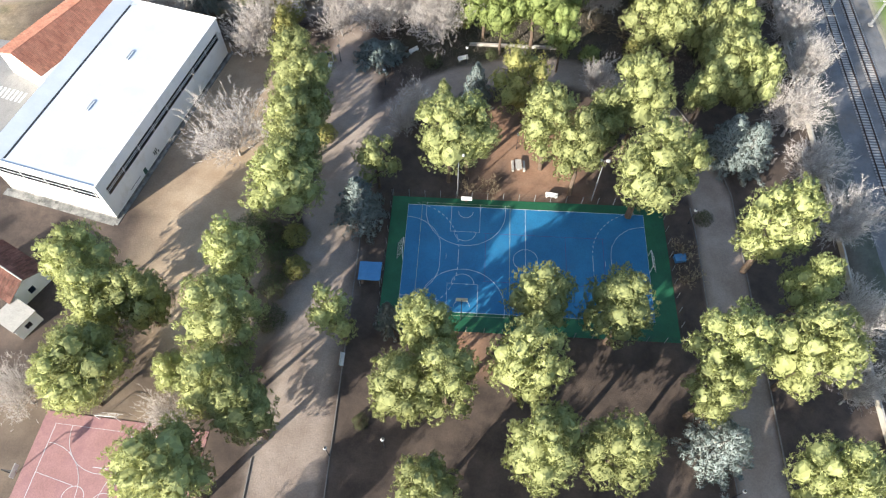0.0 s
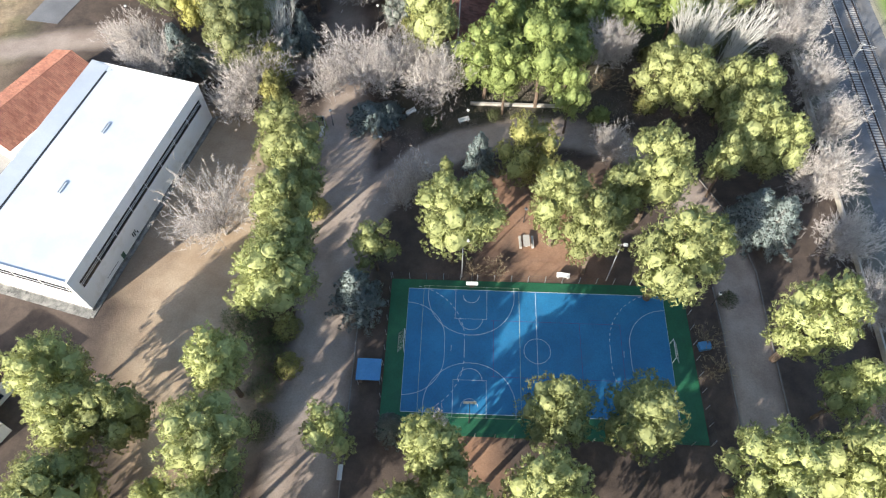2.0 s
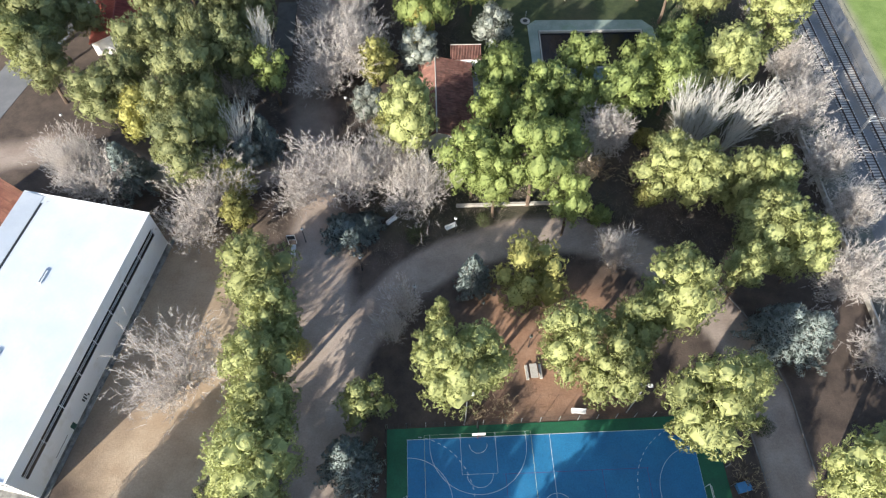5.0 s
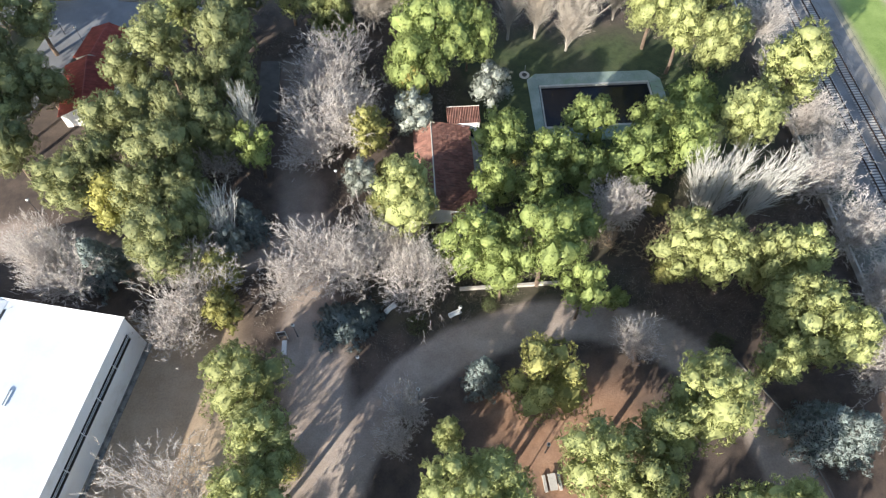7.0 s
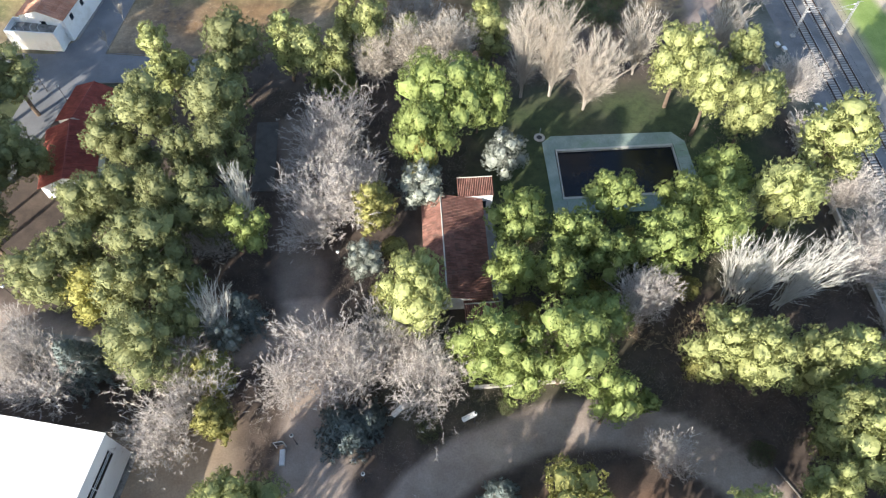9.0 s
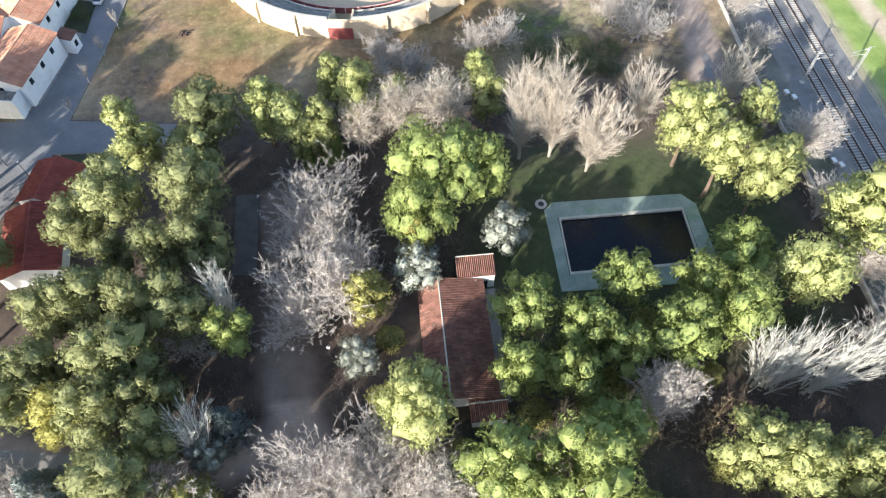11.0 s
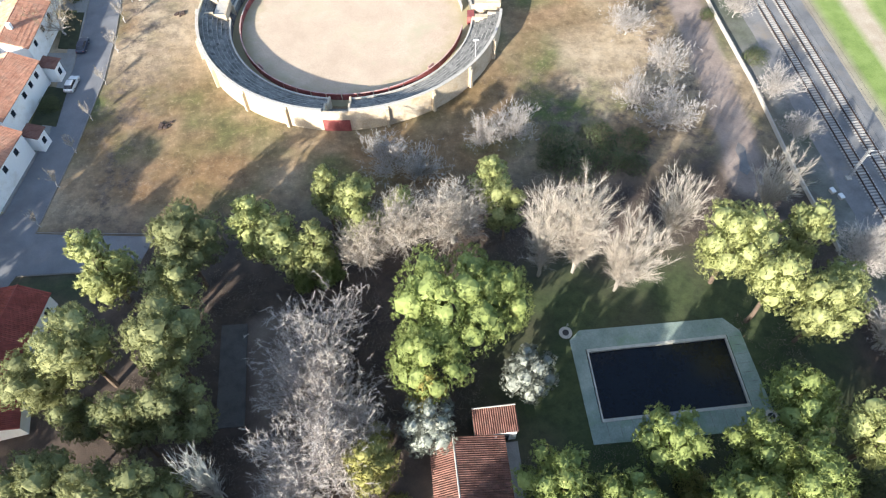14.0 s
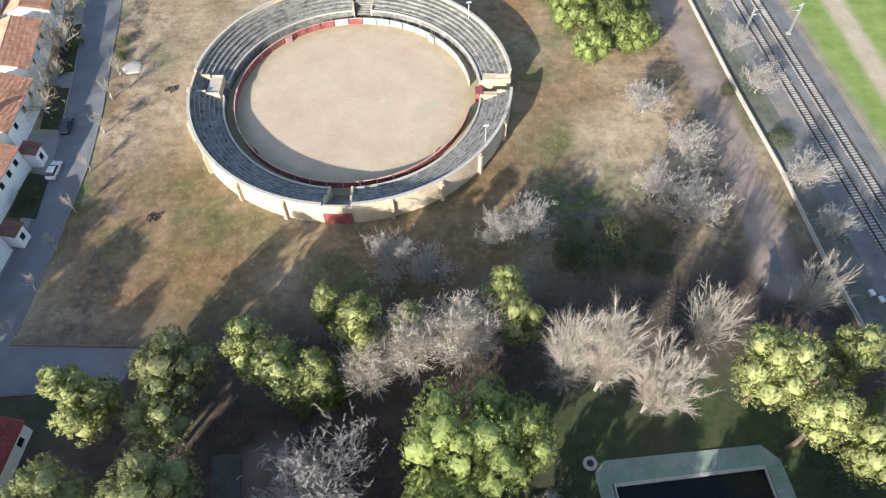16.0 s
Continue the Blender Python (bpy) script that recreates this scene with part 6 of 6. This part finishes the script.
for pts in (((-79.4, 151.2), (-79.0, 161.2), (-83.2, 162.6), (-84.3, 152.6)), ((-79.3, 173.0), (-79.6, 185.0), (-83.4, 185.5), (-83.2, 174.0)), ((-79.6, 190.0), (-80.6, 206.0), (-84.0, 206.0), (-83.6, 190.0))):
    solid("planting_bed", slab(bmesh.new(), list(pts), -0.1, 0.16), surface("dark_bed_grass", (0.03, 0.038, 0.016), (0.06, 0.065, 0.03), 0.8, 0.95, 0.6), "dark grassy planting bed between pavement and road", "planting bed", "structure")

# ---- houses ----
W = lambda *us: tuple(("e", u, z, 1.0, 1.2) for u in us for z in (3.4,))
gable_house("row_house", pose(-88.2, 139.0, 0, 0, 0, -14), 9.5, 14.5, 5.4, 7.0, "white terraced house with an orange tiled roof", TERRACOTTA, "row of white houses", windows=W(-4.5, 0.0, 4.0) + (("s", 0.0, 3.2, 1.2, 1.2),))
gable_house("row_house", pose(-88.9, 157.0, 0, 0, 0, -12), 9.5, 15.5, 5.4, 7.1, "white terraced house with an orange tiled roof", TERRACOTTA, "row of white houses", windows=W(-4.6, 0.2, 3.0, 5.6), chimney=(-1.5, 4.0))
gable_house("row_house", pose(-89.4, 175.5, 0, 0, 0, -6), 9.5, 14.0, 5.4, 7.1, "white terraced house with an orange tiled roof", TERRACOTTA, "row of white houses", windows=W(-4.0, 0.5, 4.5), chimney=(1.0, -3.0))
gable_house("row_house", pose(-90.6, 193.0, 0, 0, 0, 2), 10.0, 15.0, 5.4, 7.1, "white terraced house with an orange tiled roof", TERRACOTTA, "row of white houses", windows=W(-4.0, 0.5, 4.5))
gable_house("row_house", pose(-90.5, 211.0, 0, 0, 0, 4), 10.0, 14.0, 5.4, 7.1, "white terraced house with an orange tiled roof", TERRACOTTA, "row of white houses", windows=W(-4.0, 0.5, 4.5))
for x, y, a in ((-98.0, 150.0, -12), (-99.5, 168.0, -8), (-101, 188.0, 0), (-101, 206.0, 2)):
    gable_house("back_house", pose(x, y, 0, 0, 0, a + 90), 9.0, 13.0, 5.4, 7.4, "white house with a terracotta roof in the second row", TERRACOTTA, "second row of houses")
for x, y, a in ((-81.0, 146.6, -14), (-81.6, 165.0, -10)):
    pc = thing("entrance_porch", pose(x, y, 0, 0, 0, a), "white porch with a small tiled roof at a house door", "porch", "house porches")
    part("wall", boxes((-1.4, 1.3, -1.3, 1.3, 0, 3.6)), WHITE_WALL, pc)
    slope = part("roof", slab(bmesh.new(), [(-1.5, -1.6), (1.75, -1.6), (1.75, 1.6), (-1.5, 1.6)], -0.05, 0.05), OLD_TILE, pc)
    slope.matrix_basis = pose(0, 0, 3.9, 0, 10.6, 0)
    for k in range(10):
        part("roof_tile", rods(((-1.5, -1.45 + k * 0.322, 0.05), (1.8, -1.45 + k * 0.322, 0.05), 0.09), n=8), OLD_TILE, slope)
    part("roof_board", boxes((-1.5, 1.6, -1.55, 1.55, 3.52, 3.62)), WHITE_WALL, pc)
    part("window", boxes((1.28, 1.34, -0.5, 0.5, 1.2, 2.4)), GLASS, pc)
terr = thing("corner_terrace", pose(-91.5, 130.6, 0, 0, 0, -10), "white-walled roof terrace with a dark floor", "terrace")
part("wall", boxes((-5.2, 5.2, -2.0, 2.2, 0, 3.6)), WHITE_WALL, terr)
part("parapet", ribbon(bmesh.new(), [(-5.1, -1.9), (5.1, -1.9), (5.1, 2.1), (-5.1, 2.1)], 0.25, 3.6, 4.6, True), WHITE_WALL, terr)
part("floor", boxes((-4.9, 4.9, -1.7, 1.9, 3.6, 3.64)), CONCRETE, terr)
for i in range(4):
    part("washing_frame", rods(((-3 + i * 1.6, -1.2, 3.6), (-3 + i * 1.6, -1.2, 5.2), 0.04), ((-3 + i * 1.6, -1.2, 5.2), (-3 + i * 1.6, 1.2, 5.0), 0.03), n=5), WHITE_PAINT, terr)
RED_TILES = surface("dark_red_tiles", (0.25, 0.055, 0.042), (0.34, 0.09, 0.07), 0.6, 0.85, 0.3, island=0.2)
gable_house("red_roof_house", pose(-76.7, 108.7, 0, 0, 0, -13), 8.0, 8.4, 3.2, 4.8, "low house with a dark red tiled roof among pines", RED_TILES, "red-roofed houses", windows=(("e", 2.0, 1.0, 1.2, 1.2),))
gable_house("red_roof_house", pose(-77.3, 97.0, 0, 0, 0, 7), 9.0, 13.0, 3.2, 4.8, "low house with a dark red tiled roof under pines", RED_TILES, "red-roofed houses", windows=(("e", 2.0, 1.0, 1.2, 1.2),))
gable_house("orange_roof_house", pose(-90.0, 43.5, 0, 0, 0, -28), 11.5, 21.0, 5.2, 7.6, "long house with a red-brown tiled roof behind the hall", surface("red_brown_tiles", (0.30, 0.12, 0.08), (0.42, 0.19, 0.13), 0.6, 0.85, 0.3, island=0.2), windows=tuple(("e", u, 3.0, 1.3, 1.0) for u in (-7, -3, 1, 5, 9)))
gable_house("corner_cottage", pose(-81.6, -8.4, 0, 0, 0, 62), 6.6, 9.6, 3.2, 4.8, "white cottage with a brown striped tiled roof", OLD_TILE, windows=(("s", 0.0, 1.0, 1.0, 1.2),))
cw = thing("cottage_wing", pose(-77.6, -15.6, 0, 0, 0, -28), "low white cottage wing with a flat roof", "house")
part("wall", boxes((-2.2, 2.2, -2.0, 2.0, 0, 2.8)), WHITE_WALL, cw)
part("roof", boxes((-2.35, 2.35, -2.15, 2.15, 2.8, 2.95)), PALE_STONE, cw)
part("window", boxes((2.18, 2.24, -0.5, 0.5, 1.0, 2.0)), GLASS, cw)


def car(m, paint, label):
    c = thing("parked_car", m, label, "car", "parked cars")
    bm = bmesh.new()
    prof = [(-2.15, 0.35), (-2.2, 0.75), (-1.9, 0.98), (-1.35, 1.02), (-0.85, 1.02), (1.0, 1.02), (2.0, 0.86), (2.15, 0.6), (2.12, 0.35)]
    rows = []
    for sx, k in ((-0.88, 0.94), (-0.84, 1.0), (0.84, 1.0), (0.88, 0.94)):
        rows.append([bm.verts.new((sx, y * (1 if abs(sx) < 0.86 else 0.985), 0.35 + (z - 0.35) * k)) for y, z in prof])
    for a, b in zip(rows[:-1], rows[1:]):
        for k in range(len(prof)):
            bm.faces.new((a[k], a[(k + 1) % len(prof)], b[(k + 1) % len(prof)], b[k]))
    bm.faces.new(rows[0])
    bm.faces.new(rows[-1][::-1])
    body = part("body", bm, paint, c)
    bm = bmesh.new()
    lo = [bm.verts.new(p) for p in ((-0.8, -1.85, 1.0), (0.8, -1.85, 1.0), (0.8, 0.95, 1.0), (-0.8, 0.95, 1.0))]
    hi = [bm.verts.new(p) for p in ((-0.64, -1.3, 1.47), (0.64, -1.3, 1.47), (0.64, 0.2, 1.47), (-0.64, 0.2, 1.47))]
    for k in range(4):
        bm.faces.new((lo[k], lo[(k + 1) % 4], hi[(k + 1) % 4], hi[k]))
    bm.faces.new(hi)
    part("windows", bm, GLASS, c)
    part("roof", boxes((-0.66, 0.66, -1.32, 0.22, 1.465, 1.52), bevel=0.02), paint, c)
    for s in (-1, 1):
        for y in (-1.3, 1.35):
            w = part("wheel", rods(((s * 0.70, y, 0.32), (s * 0.90, y, 0.32), 0.32), n=16), TYRE, c)
            part("rim", rods(((s * 0.89, y, 0.32), (s * 0.92, y, 0.32), 0.2), n=12), GALV, w)
        part("headlight", boxes((s * 0.62 - 0.16, s * 0.62 + 0.16, 2.0, 2.16, 0.66, 0.80), bevel=0.02), LIT_GLOBE, c)
        part("tail_light", boxes((s * 0.68 - 0.12, s * 0.68 + 0.12, -2.22, -2.1, 0.68, 0.86), bevel=0.02), RED_PAINT, c)
    return c


car(pose(-78.1, 162.0, 0.03, 0, 0, -9), CAR_WHITE, "white parked hatchback at the kerb")
car(pose(-77.9, 173.4, 0.03, 0, 0, -3), CAR_NAVY, "dark blue parked car at the kerb")
car(pose(-95.5, 103.5, 0.03, 0, 0, -20), CAR_NAVY, "dark parked car on the shaded side road")

# ---- park furniture ----
lamp0 = None
for x, y in ((-27.5, -33.0), (-19.9, -31.4), (-36.3, 43.6), (-81.5, 70.3), (-18.4, 32.3), (-26.8, 37.8), (-1.5, 23.3), (-11.4, 44.6), (27.5, 8.8), (-30.3, 72.3), (27.8, -35.4), (-87.5, 116.5), (-83.0, 113.5)):
    m = pose(x, y, 0)
    if lamp0 is None:
        lamp0 = thing("park_lamp", m, "slim park lamp post with a white globe", "lamp", "park lamps")
        part("post", rods(((0, 0, 0), (0, 0, 3.7), 0.06, 0.045), ((0, 0, 0), (0, 0, 0.4), 0.11)), DARK_METAL, lamp0)
        part("globe", ball(bmesh.new(), (0, 0, 3.95), 0.28), LIT_GLOBE, lamp0, "white globe")
        part("cap", rods(((0, 0, 4.18), (0, 0, 4.25), 0.16, 0.08)), DARK_METAL, lamp0)
    else:
        copy_thing(lamp0, m)

bench0 = None
for x, y, a in ((-27.5, -18.9, 90), (-12.1, 45.3, 22), (4.5, 12.9, -6), (-22.0, 47.0, 40)):
    m = pose(x, y, 0, 0, 0, a)
    if bench0 is None:
        bench0 = thing("park_bench", m, "pale concrete park bench with a backrest", "bench", "park benches")
        part("seat", boxes((-1.05, 1.05, -0.28, 0.25, 0.40, 0.50), bevel=0.03), WHITE_PAINT, bench0)
        part("backrest", boxes((-1.05, 1.05, 0.25, 0.35, 0.48, 0.95), bevel=0.03), WHITE_PAINT, bench0)
        for s in (-0.75, 0.75):
            part("leg", boxes((s - 0.12, s + 0.12, -0.24, 0.3, 0, 0.40), bevel=0.02), PALE_STONE, bench0)
    else:
        copy_thing(bench0, m)
pt = thing("picnic_table", pose(-1.2, 19.2, 0, 0, 0, 3), "pale concrete picnic table with two benches", "table")
part("tabletop", boxes((-0.55, 0.55, -1.1, 1.1, 0.70, 0.78), bevel=0.02), PALE_STONE, pt)
part("leg", boxes((-0.2, 0.2, -0.8, -0.6, 0, 0.7)), PALE_STONE, pt)
part("leg", boxes((-0.2, 0.2, 0.6, 0.8, 0, 0.7)), PALE_STONE, pt)
for s in (-1, 1):
    part("bench", boxes((s * 1.0 - 0.2, s * 1.0 + 0.2, -1.1, 1.1, 0, 0.45), bevel=0.02), PALE_STONE, pt)
sg = thing("sign_board", pose(-38.4, 43.3, 0, 0, 0, 4), "upright park sign board with a pale frame", "sign")
part("frame", boxes((-0.7, -0.6, -0.05, 0.05, 0, 2.6), (0.6, 0.7, -0.05, 0.05, 0, 2.6), (-0.7, 0.7, -0.05, 0.05, 2.5, 2.6), (-0.7, 0.7, -0.05, 0.05, 1.3, 1.4)), WHITE_PAINT, sg)
part("panel", boxes((-0.6, 0.6, -0.03, 0.03, 1.4, 2.5)), DARK_METAL, sg)
slab_b = thing("concrete_block", pose(-38.2, 41.8, 0), "long pale concrete block beside the sign", "block")
part("block", boxes((-0.35, 0.35, -1.1, 1.1, 0, 0.5), bevel=0.03), WHITE_PAINT, slab_b)
sp = thing("swing_frame", pose(-28.0, 41.8, 0, 0, 0, -4), "low timber and rope play frame", "play frame")
part("beam", rods(((-2.0, 0, 1.2), (2.0, 0, 1.2), 0.06)), OLD_WOOD, sp)
for s in (-2.0, 2.0):
    part("leg", rods(((s, -0.5, 0), (s, 0, 1.2), 0.05), ((s, 0.5, 0), (s, 0, 1.2), 0.05), n=6), OLD_WOOD, sp)
for x, y in ((-59.5, 181.5), (-59.0, 148.5), (-10.0, 152.0)):
    pile = bmesh.new()
    rr = random.Random(int(x * 10))
    for i in range(14):
        box(pile, *(lambda px, py, s: (x + px, x + px + s, y + py, y + py + s * 0.7, 0, s * 0.5))(rr.uniform(-1.2, 1.0), rr.uniform(-0.8, 0.8), rr.uniform(0.3, 0.8)), bevel=0.04)
    if x < -20:
        solid("rubble_heap", pile, surface("dark_rubble", (0.05, 0.035, 0.03), (0.12, 0.08, 0.065), 1.5, 0.95, 0.4), "small heap of dark brown rubble on the field", "rubble", group="rubble heaps")
    else:
        pile.free()
stone = bmesh.new()
ball(stone, (-67.6, 189.6, 0.0), 2.0, 3, 0.14)
for v in stone.verts:
    v.co += Vector((noise.noise(v.co * 0.9), noise.noise(v.co * 0.9 + Vector((9, 0, 0))), 0)) * 0.5
solid("gravel_heap", stone, PALE_STONE, "pale heap of gravel beside the road", "gravel heap")

# ---- sleepers ----
sl = boxes((-1.3, 1.3, -0.14, 0.14, 0.10, 0.30))
first = part("sleeper", sl, SLEEPER, railway)
first.location = (RX(40), 40, 0)
far = []
for off in (0.0, 4.3):
    for i in range(-150, 620):
        y = 40 + i * 0.66
        if off == 0.0 and i == 0:
            continue
        if 88 < y < 187:
            o = new("sleeper", first.data)
            o.parent, o.location = railway, (RX(y) + off, y, 0)
        elif -20 < y < 320:
            far.append((RX(y) + off, y))
bm = bmesh.new()
for x, y in far:
    v = [bm.verts.new((x + dx, y + dy, z)) for dx, dy, z in ((-1.3, -0.14, 0.30), (1.3, -0.14, 0.30), (1.3, 0.14, 0.30), (-1.3, 0.14, 0.30), (-1.3, -0.14, 0.1), (1.3, -0.14, 0.1), (1.3, 0.14, 0.1), (-1.3, 0.14, 0.1))]
    for q in ((0, 1, 2, 3), (0, 4, 5, 1), (1, 5, 6, 2), (2, 6, 7, 3), (3, 7, 4, 0)):
        bm.faces.new([v[i] for i in q])
tagged(part("far_sleepers", bm, SLEEPER, railway), kind="stuff")
